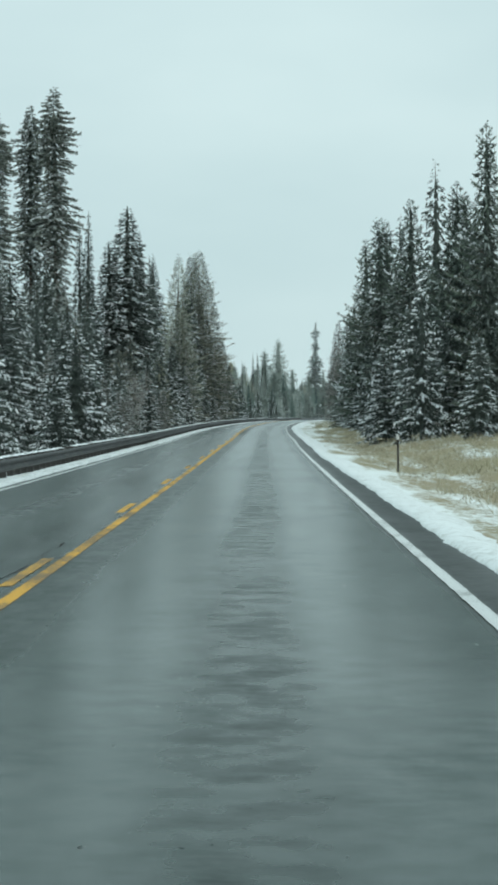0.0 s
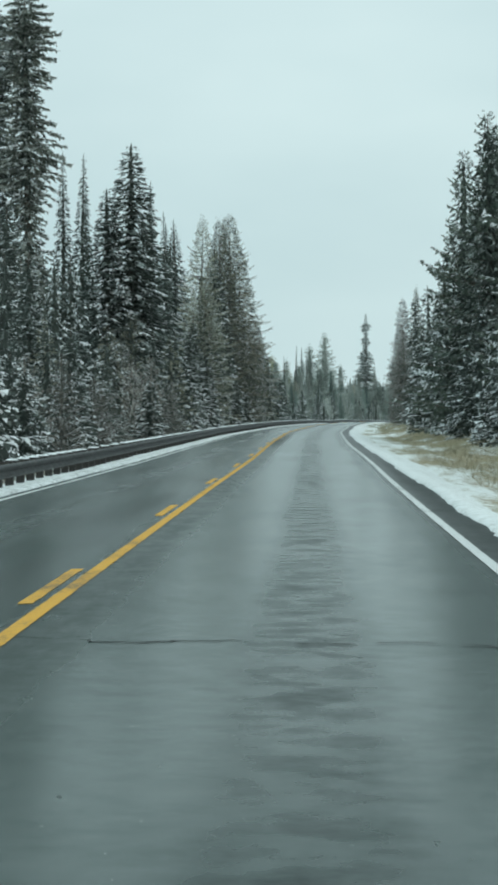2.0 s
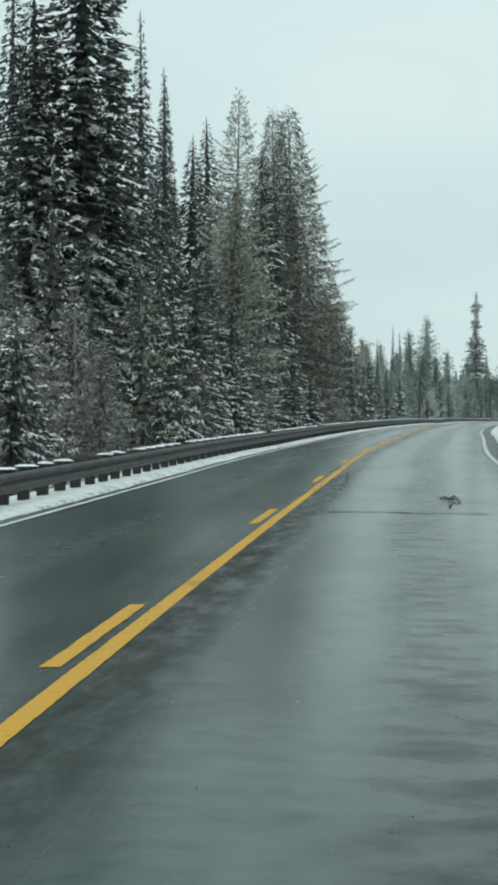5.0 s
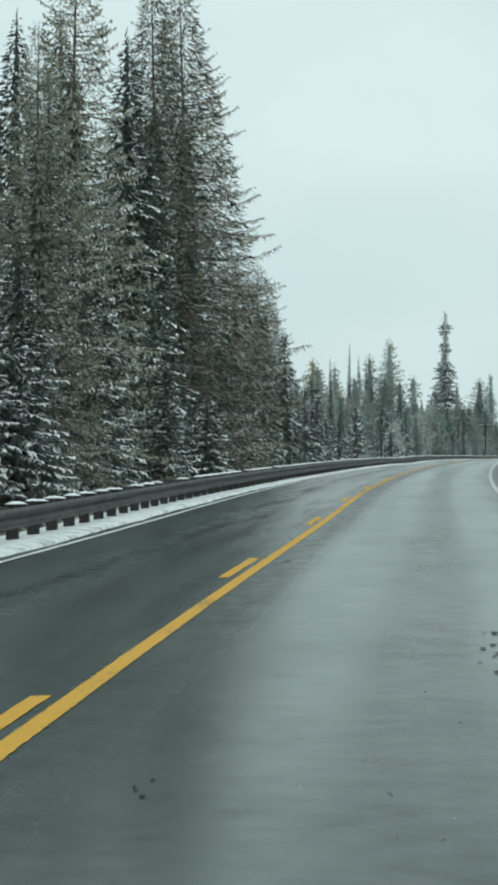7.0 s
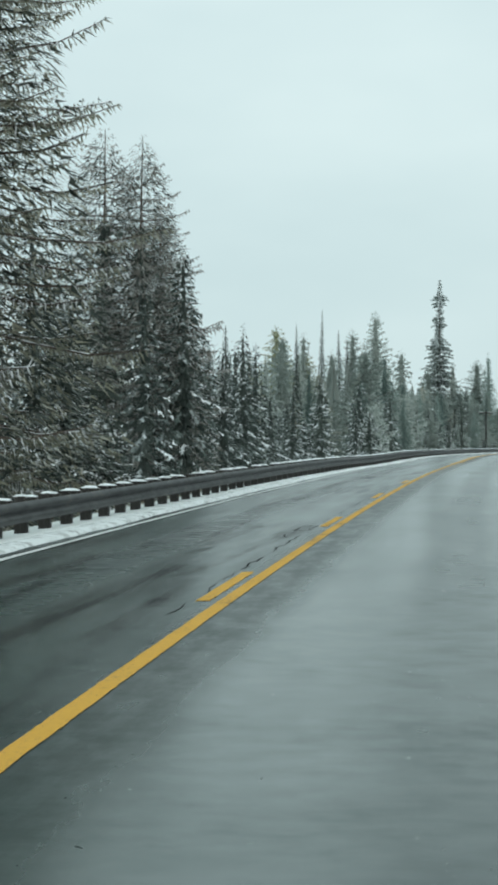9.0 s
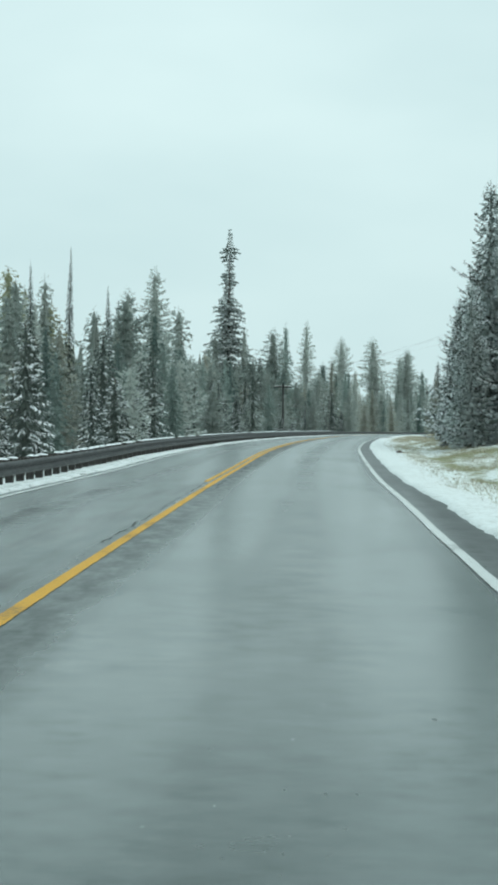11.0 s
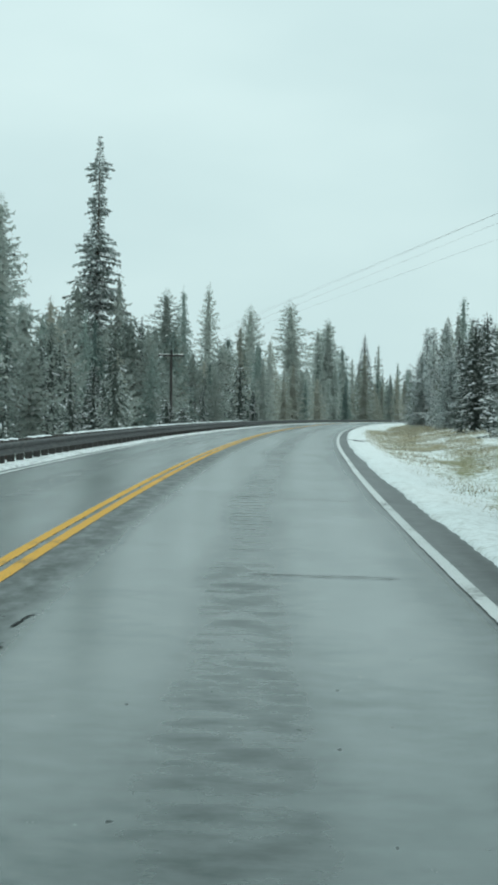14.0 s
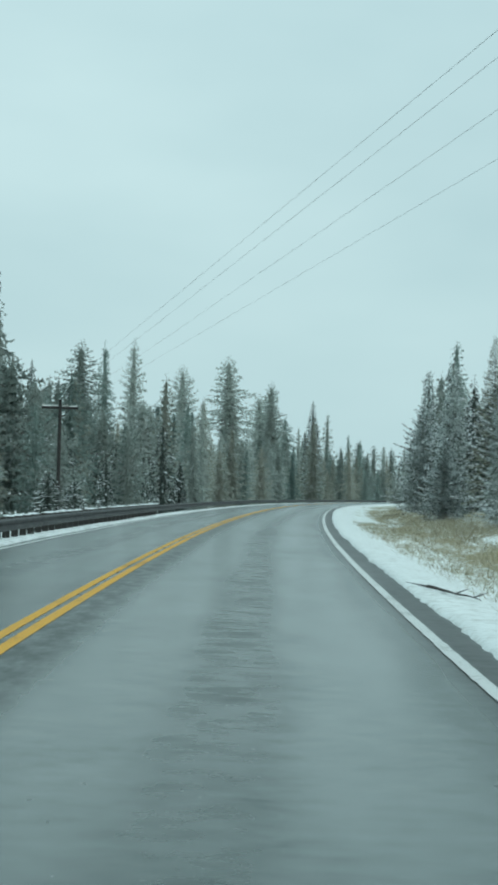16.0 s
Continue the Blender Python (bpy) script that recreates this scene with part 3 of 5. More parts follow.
mesh_object("rail", verts, faces, steel, parent=guardrail, label="grey steel beam rail", smooth=True)


def box_mesh(name, sx, sy, z0, z1, mat, chamfer=0.012):
    bm = bmesh.new()
    bmesh.ops.create_cube(bm, size=1)
    for v in bm.verts:
        v.co = Vector((v.co.x * sx, v.co.y * sy, z0 + (v.co.z + 0.5) * (z1 - z0)))
    bmesh.ops.bevel(bm, geom=bm.edges[:], offset=chamfer, segments=1, affect="EDGES")
    me = bpy.data.meshes.new(name)
    bm.to_mesh(me)
    bm.free()
    me.materials.append(mat)
    return me


post_mesh = box_mesh("post", 0.18, 0.20, -0.9, 0.51, timber)
block_mesh = box_mesh("spacer_block", 0.15, 0.16, 0.13, 0.50, timber)


def snow_cap_mesh(seed):
    """A thin uneven cushion of snow, highest in the middle."""
    c = random.Random(seed)
    bm = bmesh.new()
    n, m = 6, 4
    rows = []
    for i in range(n + 1):
        row = []
        for j in range(m + 1):
            x, y = i / n - 0.5, j / m - 0.5
            z = 0.035 * (1 - (2 * x) ** 4) * (1 - (2 * y) ** 4) * c.uniform(0.5, 1.3) + 0.004
            row.append(bm.verts.new((x * 0.36 * c.uniform(0.9, 1.1), y * 0.22 * c.uniform(0.85, 1.15), 0.497 + z)))
        rows.append(row)
    for i in range(n):
        for j in range(m):
            bm.faces.new((rows[i][j], rows[i + 1][j], rows[i + 1][j + 1], rows[i][j + 1]))
    rim = [rows[i][0] for i in range(n + 1)] + [rows[n][j] for j in range(1, m + 1)] + [rows[i][m] for i in range(n - 1, -1, -1)] + [rows[0][j] for j in range(m - 1, 0, -1)]
    foot = [bm.verts.new((v.co.x * 0.97, v.co.y * 0.97, 0.488)) for v in rim]
    for i in range(len(rim)):
        k = (i + 1) % len(rim)
        bm.faces.new((rim[k], rim[i], foot[i], foot[k]))
    bm.faces.new(foot)
    me = bpy.data.meshes.new("snow_cap")
    bm.to_mesh(me)
    bm.free()
    me.materials.append(snow_load)
    return me


cap_meshes = [snow_cap_mesh(k) for k in range(5)]
post_s = list(np.arange(-19.29, 530, POST_GAP))
for s in post_s:
    h = float(np.interp(s, S, heading))
    for me, name, u in ((post_mesh, "post", RAIL_U - 0.26), (block_mesh, "spacer_block", RAIL_U - 0.085)):
        ob = new(name, me)
        ob.parent = guardrail
        ob.matrix_basis = Matrix.Translation(on_road(s, u + left_shift(s))) @ Matrix.Rotation(h, 4, "Z")
    if rng.random() < 0.85:
        ob = new("snow_cap", rng.choice(cap_meshes))
        ob.parent = guardrail
        ob.matrix_basis = Matrix.Translation(on_road(s, RAIL_U + left_shift(s) - 0.20)) @ Matrix.Rotation(h, 4, "Z") @ Matrix.Diagonal((rng.uniform(0.8, 1.05), rng.uniform(0.8, 1.3), 1, 1))


# ---- cracks, joints and potholes in the asphalt ----
crack_rng = random.Random(7)


def crack(points, width, name="road_crack"):
    """A sealed crack: a narrow uneven ribbon through the given (s, u) places."""
    pts = []
    for (s0, u0), (s1, u1) in zip(points, points[1:]):
        n = max(2, int(math.hypot(s1 - s0, u1 - u0) / 0.18))
        for i in range(n):
            f = i / n
            pts.append((s0 + (s1 - s0) * f + crack_rng.uniform(-1, 1) * 0.035, u0 + (u1 - u0) * f + crack_rng.uniform(-1, 1) * 0.035))
    pts.append(points[-1])
    verts, faces = [], []
    for i, (s, u) in enumerate(pts):
        s2, u2 = pts[min(i + 1, len(pts) - 1)]
        s1, u1 = pts[max(i - 1, 0)]
        ds, du = s2 - s1, u2 - u1
        k = max(1e-6, math.hypot(ds, du))
        w = width * crack_rng.uniform(0.45, 1.3) * (0.3 if i in (0, len(pts) - 1) else 1.0) / 2
        verts += [on_road(s + du / k * w, u - ds / k * w, 0.004), on_road(s - du / k * w, u + ds / k * w, 0.004)]
    for i in range(len(pts) - 1):
        faces.append((2 * i, 2 * i + 1, 2 * i + 3, 2 * i + 2))
    return tagged(mesh_object(name, verts, faces, seal), label="dark sealed crack in the asphalt", category="road crack", group="cracks in the road", kind="structure")


def across(s, u0, u1, width=0.07):
    """A transverse crack that wanders and breaks off here and there."""
    u = u0
    while u < u1 - 0.2:
        e = min(u1, u + crack_rng.uniform(0.35, 1.1))
        n = max(2, int((e - u) / 0.12))
        crack([(s + 0.22 * noise.noise(Vector(((u + (e - u) * i / n) * 1.4, s, 2))), u + (e - u) * i / n) for i in range(n + 1)], width * crack_rng.uniform(0.5, 1.1))
        u = e + crack_rng.choice((0.0, 0.0, 0.1, 0.3))


for s, u0, u1, w in ((31.5, 0.9, 3.5, 0.07), (31.9, 1.6, 3.2, 0.03), (65.7, -0.6, 3.7, 0.04), (160.2, 0.4, 3.7, 0.12), (160.6, -0.2, 0.6, 0.05), (185.4, 0.15, 3.6, 0.06), (185.7, 1.0, 2.9, 0.07), (185.1, 1.3, 2.4, 0.04), (360.2, 0.4, 3.0, 0.045), (391.7, 1.9, 3.1, 0.09), (404.8, 0.4, 3.3, 0.05), (432.3, 1.1, 3.2, 0.14), (432.6, 1.6, 2.6, 0.06), (431.9, -0.4, 0.9, 0.05), (487.0, -3.2, 3.4, 0.06)):
    across(s, u0, u1, w)


def crack_field(s0, s1, u0, u1, along, wide, share):
    """Alligator cracking: a net of narrow cracks round small plates of asphalt."""
    rows, cols = int((s1 - s0) / along) + 1, int((u1 - u0) / wide) + 1
    place = {}
    for i in range(rows):
        for j in range(cols):
            place[i, j] = (s0 + (i + 0.5 * (j % 2) + crack_rng.uniform(-0.32, 0.32)) * along, u0 + (j + crack_rng.uniform(-0.32, 0.32)) * wide)
    verts, faces = [], []
    for (i, j), a in place.items():
        for other in ((i + 1, j), (i, j + 1)):
            if other not in place or crack_rng.random() > share:
                continue
            e = place[other]
            n = 5
            line = [(a[0] + (e[0] - a[0]) * k / n + (crack_rng.uniform(-0.16, 0.16) if 0 < k < n else 0), a[1] + (e[1] - a[1]) * k / n + (crack_rng.uniform(-0.03, 0.03) if 0 < k < n else 0)) for k in range(n + 1)]
            o = len(verts)
            for k, p in enumerate(line):
                w = crack_rng.uniform(0.004, 0.014)
                verts += [on_road(p[0] - 0.6 * w, p[1] - w, 0.004), on_road(p[0] + 0.6 * w, p[1] + w, 0.004)]
                if k:
                    faces.append((o + 2 * k - 2, o + 2 * k - 1, o + 2 * k + 1, o + 2 * k))
    return tagged(mesh_object("cracked_asphalt", verts, faces, seal), label="net of fine alligator cracks in the asphalt", category="road crack", group="cracks in the road", kind="structure")


for s0, s1, u0, u1, share in ((267.0, 270.5, -0.50, -0.36, 0.6), (376.0, 388.0, 0.20, 0.54, 0.4), (417.0, 426.0, 0.10, 0.40, 0.35)):
    crack_field(s0, s1, u0, u1, 0.75, 0.11, share)


def broken_crack(s0, s1, u, swing, width, gap):
    """A crack along the road that wanders, forks and breaks off."""
    s = s0
    while s < s1:
        e = min(s1, s + crack_rng.uniform(0.3, 1.2))
        crack([(s, u + swing * noise.noise(Vector((s * 1.1, u, 4)))), ((s + e) / 2, u + swing * noise.noise(Vector(((s + e) * 0.55, u, 4)))), (e, u + swing * noise.noise(Vector((e * 1.1, u, 4))))], width * crack_rng.uniform(0.5, 1.5))
        s = e + crack_rng.uniform(0.0, gap)


for s0, s1, u, swing, width, gap in ((89.5, 100.5, 0.13, 0.10, 0.015, 0.7), (89.5, 96.5, 0.27, 0.14, 0.013, 0.9), (175.5, 180.0, -0.13, 0.05, 0.030, 0.5), (332.0, 352.0, 0.20, 0.12, 0.025, 1.0)):
    broken_crack(s0, s1, u, swing, width, gap)


def crack_net(s0, s1, u0, u1, cell):
    """Two wide cracks that wander side by side, tied together round plates of asphalt, and meet at the far end."""
    def strand(u, seed):
        return lambda s: u + (0.5 * (u0 + u1) - u) * max(0.0, (s - s0) / (s1 - s0)) ** 2.5 + 0.11 * noise.noise(Vector((s * 1.05, seed, 3)))
    inner, outer = strand(u0, 1.7), strand(u1, 6.1)
    for run in (inner, outer):
        s = s0
        while s < s1 - 0.1:
            e = min(s1, s + 0.5 * cell)
            crack([(s, run(s)), (e, run(e))], crack_rng.uniform(0.022, 0.045))
            s = e
    s = s0 + 0.4 * cell
    while s < s1 - 0.5 * cell:
        e = s + crack_rng.uniform(-0.5, 0.5) * cell
        half = 0.5 * (inner(s) + outer(e)) + crack_rng.uniform(-0.04, 0.04)
        crack([(s, inner(s)), (0.5 * (s + e) + crack_rng.uniform(-0.2, 0.2), half), (e, outer(e))], crack_rng.uniform(0.025, 0.05))
        s += cell * crack_rng.uniform(0.7, 1.3)


crack_net(165.3, 174.7, 0.06, 0.42, 1.0)
crack([(209.5, 0.10), (209.9, 0.19), (210.3, 0.24)], 0.035)
# a burst patch with cracks running out of it
for k in range(15):
    q = 2 * math.pi * k / 15 + crack_rng.uniform(-0.2, 0.2)
    far = crack_rng.uniform(0.5, 1.3)
    crack([(163.6 + 0.25 * math.cos(q), 2.20 + 0.03 * math.sin(q)), (163.6 + 0.9 * far * math.cos(q), 2.20 + 0.09 * far * math.sin(q)), (163.6 + 1.9 * far * math.cos(q + 0.25), 2.20 + 0.21 * far * math.sin(q + 0.25))], crack_rng.uniform(0.02, 0.045))


def pits(s, u, long, wide, count, size):
    """Small ragged pits where stones have broken out of the surface."""
    verts, faces = [], []
    for _ in range(count):
        cs, cu = crack_rng.gauss(s, long), crack_rng.gauss(u, wide)
        r = size * crack_rng.uniform(0.4, 1.3)
        o = len(verts)
        for k in range(7):
            q = 2 * math.pi * k / 7
            d = r * crack_rng.uniform(0.5, 1.2)
            verts.append(on_road(cs + 1.8 * d * math.cos(q), cu + d * math.sin(q), 0.004))
        faces.append(tuple(range(o, o + 7)))
    return tagged(mesh_object("pitted_asphalt", verts, faces, seal), label="cluster of small dark pits in the asphalt", category="road pits", group="pits in the road", kind="structure")


for s, u, long, wide, count, size in ((238.1, 1.35, 0.25, 0.012, 9, 0.013), (239.6, 1.32, 0.35, 0.015, 8, 0.010), (241.2, 1.39, 0.4, 0.03, 7, 0.010), (237.1, 1.32, 0.15, 0.015, 5, 0.012), (200.9, 2.3, 0.7, 0.06, 14, 0.028), (195.4, 0.74, 0.4, 0.05, 5, 0.014), (195.9, 2.55, 0.4, 0.03, 4, 0.014), (191.6, 1.84, 0.4, 0.06, 6, 0.014), (182.5, 1.51, 0.3, 0.06, 9, 0.010), (183.5, 0.78, 0.5, 0.08, 12, 0.010), (184.7, 1.74, 0.15, 0.03, 6, 0.018), (401.5, 1.7, 1.2, 0.5, 8, 0.011), (443.0, 1.6, 1.4, 0.6, 9, 0.011), (399.0, 2.1, 1.0, 0.5, 7, 0.010)):
    pits(s, u, long, wide, count, size)
# the open joint along the centre line
for s0, s1, u in ((14, 24, -0.31), (256, 283, -0.31), (316, 336, -0.17)):
    s = s0
    while s < s1:
        e = s + crack_rng.uniform(0.6, 2.2)
        crack([(s, u + crack_rng.uniform(-0.03, 0.03)), ((s + e) / 2, u), (e, u)], crack_rng.uniform(0.010, 0.028))
        s = e + crack_rng.uniform(0.0, 1.2)


# ---- conifers ----
def unit(v):
    return v / np.maximum(np.linalg.norm(v, axis=-1, keepdims=True), 1e-9)


def conifer(name, height, radius, seed, profile, needles, start=0.03, gap=0.42, per=7, droop=0.3, rise=0.0, lift=0.0, hook=0.0, forks=0, tooth=0.22, fan=0.30, longest=0.8, depth=0.5, slim=1.3, brush=0.35, hang=0.45, under=0.7, layers=3, ragged=0.25, snowy=0.4, gaps=0.0, trunk=0.0095, inner=0.06, sticks=0.5, hull=0.6, hull_step=0.7, fine=5.0, stuffing=0, stuff_to=0.36, stuff_wide=0.13, stuff_long=1.0, snow_wide=1.0, rimed_limbs=0.0, hull_dark=1.0, shade_top=0.9, label="", category="conifer tree"):
    """A conifer: tapered trunk, limbs in whorls that fork into boughs, rows of small sprays along them, and snow lying on the upper ones."""
    r = np.random.RandomState(seed)
    tree = tagged(new(name), label=label, category=category)
    sides, rings = 7, 8
    bend = r.uniform(-1, 1, 2) * height * 0.006
    tv, tf = [], []
    for i in range(rings):
        f = i / (rings - 1)
        rad = (height * trunk * (1 - f) ** 0.9 + 0.015) * (1.35 if i == 0 else 1.0)
        for j in range(sides):
            q = 2 * math.pi * j / sides
            tv.append((bend[0] * math.sin(f * 5) + rad * math.cos(q), bend[1] * math.sin(f * 4) + rad * math.sin(q), -0.7 + f * (height * 0.985 + 0.7)))
    for i in range(rings - 1):
        for j in range(sides):
            a, b = i * sides + j, i * sides + (j + 1) % sides
            tf.append((a, b, b + sides, a + sides))
    mesh_object("trunk", tv, tf, bark, parent=tree, smooth=True)
    z = start * height
    B, D, L = [], [], []
    while z < height * 0.985:
        f = (z / height - start) / (1 - start)
        reach = radius * profile(f)
        if r.rand() >= gaps:
            k = max(4, int(round(per * (0.5 + 0.55 * min(1, reach / radius)))))
            turn = r.uniform(0, 6.28)
            for j in range(k):
                if r.rand() < 0.08:
                    continue
                q = turn + 2 * math.pi * (j + r.uniform(-0.4, 0.4)) / k
                B.append((bend[0] * math.sin(z / height * 5), bend[1] * math.sin(z / height * 4), z + r.uniform(-0.28, 0.28) * gap))
                D.append((math.cos(q), math.sin(q)))
                L.append(max(0.22, reach * (1 + ragged * r.uniform(-1, 0.6))))
        z += gap * (0.7 + 0.6 * r.rand()) * (1 - 0.62 * f)
    B, D, L = np.array(B), np.array(D), np.array(L)
    F = (B[:, 2] / height - start) / (1 - start)
    drp = droop * (1.15 - F) + r.uniform(-0.12, 0.12, len(L))
    lft = lift + rise * F + r.uniform(-0.10, 0.10, len(L))

    def along(i, x):
        """Place and direction at x (0..1) of limb i, which falls with its weight and turns up at the tip."""
        h = L[i] * (lft[i] * x - drp[i] * x * x * 1.1 + (0.3 * drp[i] + hook) * x ** 3)
        at = np.stack([B[i, 0] + D[i, 0] * L[i] * x, B[i, 1] + D[i, 1] * L[i] * x, B[i, 2] + h], -1)
        return at, unit(np.stack([D[i, 0], D[i, 1], lft[i] - 2.2 * drp[i] * x + (0.9 * drp[i] + 3 * hook) * x * x], -1))

    main = len(L)
    W = r.rand(main)
    lv, lf, lm, rime = [], [], [], []
    for i in np.where(L > sticks * radius)[0]:
        spine, _ = along(np.full(5, i), np.linspace(0.0, 0.98, 5))
        o = len(lv)
        for k, p in enumerate(spine):
            w = (0.007 * L[i] + 0.008) * (1 - 0.2 * k)
            lv += [p + (0, 0, w), p + (w * D[i][1], -w * D[i][0], -w), p - (w * D[i][1], -w * D[i][0], w)]
        for k in range(4):
            for x, y in ((0, 1), (1, 2), (2, 0)):
                lf.append((o + 3 * k + x, o + 3 * k + y, o + 3 * k + 3 + y, o + 3 * k + 3 + x))
                lm.append(1)
        if r.rand() < rimed_limbs:
            for k in range(r.randint(0, 2), 4):
                p, q = spine[k] + (0, 0, 0.03), spine[k + 1] + (0, 0, 0.03)
                w = np.array((-D[i][1], D[i][0], r.uniform(-0.6, 0.6))) * r.uniform(0.012, 0.03)
                rime += [p - w, p + w, q, q - w, p + w * 0.3, q + w]
    # the dense inner crown: ragged skirts of foliage, tier over tier, a hull_dark share coloured as shade
    z = start * height + hull_step
    while hull and z < height * shade_top:
        f = (z / height - start) / (1 - start)
        rad = radius * profile(f) * hull
        step = hull_step * r.uniform(0.8, 1.2)
        m = int(4 + rad * fine)
        turn = r.uniform(0, 3)
        o = len(lv)
        lv.append((bend[0] * math.sin(z / height * 5), bend[1] * math.sin(z / height * 4), z + step * 1.2))
        for j in range(2 * m):
            q = turn + math.pi * (j + r.uniform(-0.3, 0.3)) / m
            rr = rad * (r.uniform(0.85, 1.25) if j % 2 else r.uniform(0.55, 0.75))
            lv.append((rr * math.cos(q), rr * math.sin(q), z - rr * (0.12 + min(droop, 0.4) * 0.5) + r.uniform(-0.25, 0.25) * step))
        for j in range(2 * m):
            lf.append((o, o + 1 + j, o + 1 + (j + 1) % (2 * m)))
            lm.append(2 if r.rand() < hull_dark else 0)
        z += step
    # twigs that fill the crown between trunk and outer sprays, darkened in the same share
    if stuffing:
        f = np.sort(r.uniform(0, 1, 3 * stuffing)) * 0.97
        R = radius * np.array([profile(x) for x in f])
        keep = r.uniform(0, 1, len(f)) < R / R.max()
        f, R = f[keep], R[keep]
        n = len(f)
        rho = R * np.sqrt(r.uniform(0.03, stuff_to, n))
        q = r.uniform(0, 6.283, n)
        at = np.stack([np.cos(q) * rho, np.sin(q) * rho, (start + f * (1 - start)) * height - rho * (droop - lift - rise * f) * 0.4], -1)
        swing = q + r.normal(0, 0.6, n)
        size = r.uniform(0.2, 0.5, n) * np.minimum(1.0, 0.35 + R)
        way = np.stack([np.cos(swing), np.sin(swing), r.normal(-0.45, 0.35, n)], -1) * (size * stuff_long)[:, None]
        wide = np.stack([-np.sin(swing), np.cos(swing), r.normal(0, 1.0, n)], -1) * (size * r.uniform(0.6, 1.4, n) * stuff_wide)[:, None]
        q = np.stack([at - wide, at + wide, at + way], 1).reshape(-1, 3)
        o = len(lv)
        lv += list(q)
        lf += (np.arange(len(q)).reshape(-1, 3) + o).tolist()
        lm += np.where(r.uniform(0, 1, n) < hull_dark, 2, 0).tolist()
    # side boughs: limbs fork to both sides, so that each reads as a broad flat frond
    if forks:
        i = np.repeat(np.where(L > 0.7)[0], 2 * forks)
        x = r.uniform(max(0.2, inner), 0.9, len(i))
        at, _ = along(i, x)
        q = np.where(np.arange(len(i)) % 2, 1, -1) * r.uniform(0.45, 1.0, len(i))
        d = np.stack([D[i, 0] * np.cos(q) - D[i, 1] * np.sin(q), D[i, 0] * np.sin(q) + D[i, 1] * np.cos(q)], -1)
        own = L[i] * (1.05 - x) * r.uniform(0.45, 0.75, len(i))
        fall = lft[i] - 2.2 * drp[i] * x + (0.9 * drp[i] + 3 * hook) * x * x
        B, D, L = np.concatenate([B, at]), np.concatenate([D, d]), np.concatenate([L, np.maximum(own, 0.12)])
        drp = np.concatenate([drp, drp[i] * 0.6])
        W = np.concatenate([W, W[i] + r.normal(0, 0.08, len(i))])
        lft = np.concatenate([lft, np.clip(fall, -0.6, 0.5) + r.uniform(-0.15, 0.1, len(i))])
    # rows of pointed sprays grown from both sides of each limb
    root = np.where(np.arange(len(L)) < main, inner, 0.08)
    count = np.clip(np.ceil(L * (1 - root) / tooth).astype(int), 1, 40)
    i = np.repeat(np.arange(len(L)), count)
    j = np.concatenate([np.arange(c) for c in count])
    n = count[i]
    tri, shade = [], []
    for layer in range(layers):
        keep = np.arange(len(i)) if layer < 2 else np.where(r.rand(len(i)) < under)[0]
        ii, jj, nn = i[keep], j[keep], n[keep]
        x0 = root[ii] + (1 - root[ii]) * np.clip((jj + r.uniform(-0.3, 0.1, len(ii))) / nn, 0, 1)
        x1 = np.minimum(1.0, x0 + (1 - root[ii]) / nn * r.uniform(0.9, 1.5, len(ii)))
        a, way = along(ii, x0)
        c, _ = along(ii, x1)
        side = np.stack([-D[ii, 1], D[ii, 0], np.zeros(len(ii))], -1) * (1 if layer % 2 else -1)
        up = np.cross(way, side)
        up *= np.sign(up[:, 2:3] + 1e-9)
        reach = np.clip(fan * L[ii] * (2.4 * x0 * (1.06 - x0) + 0.14), 0.12, longest) * r.uniform(0.55, 1.35, len(ii))
        end = x1 > 0.93
        if layer < 2:
            q = r.uniform(-1, 1, len(ii)) * brush
            w = side * (np.cos(q) * np.where(end, 0.35, 1.0))[:, None] + up * (np.sin(q) * 0.9)[:, None] + way * r.uniform(0.35, 0.95, len(ii))[:, None]
            w[:, 2] -= r.uniform(0.0, hang, len(ii))
        else:
            w = side * r.uniform(-0.5, 0.5, len(ii))[:, None] + way * r.uniform(0.1, 0.7, len(ii))[:, None]
            w[:, 2] -= r.uniform(0.6, 1.1, len(ii))
            reach = np.minimum(reach, depth) * r.uniform(0.6, 1.2, len(ii))
        mid = (a + c) / 2
        tip = mid + unit(w) * reach[:, None]
        base = (c - a) * slim * 0.5
        twist = np.stack([np.zeros(len(ii)), np.zeros(len(ii)), r.uniform(-1, 1, len(ii)) * 0.35 * np.linalg.norm(base, axis=1)], -1)
        rag = 0.5 + 0.25 * (np.sin(mid[:, 2] * 1.9 + seed + 2.1 * np.sin(mid[:, 0] * 1.3)) + np.sin(mid[:, 0] * 1.7 + 2.6 * np.sin(mid[:, 1] * 0.9 + mid[:, 2] * 0.6)))
        white = (0.55 * W[ii] + 0.30 * rag + 0.25 * x0 + r.uniform(-0.08, 0.08, len(ii)) > 1.05 - snowy) if layer < 2 else np.zeros(len(ii), dtype=bool)
        base = base * np.where(white, snow_wide, 1.0)[:, None]
        lifted = np.stack([np.zeros(len(ii)), np.zeros(len(ii)), np.where(white, 0.04, 0.0)], -1)
        one = np.stack([mid - base - twist + lifted, mid + base + twist + lifted, tip], 1)
        down = np.cross(one[:, 1] - one[:, 0], one[:, 2] - one[:, 0])[:, 2] < 0
        one[down] = one[down][:, [1, 0, 2]]
        tri.append(one)
        shade.append(white)
    tri, white = np.concatenate(tri), np.concatenate(shade)
    dark_t, snow_t = tri[~white].reshape(-1, 3), np.concatenate([tri[white].reshape(-1, 3), np.array(rime).reshape(-1, 3)])
    o = len(lv)
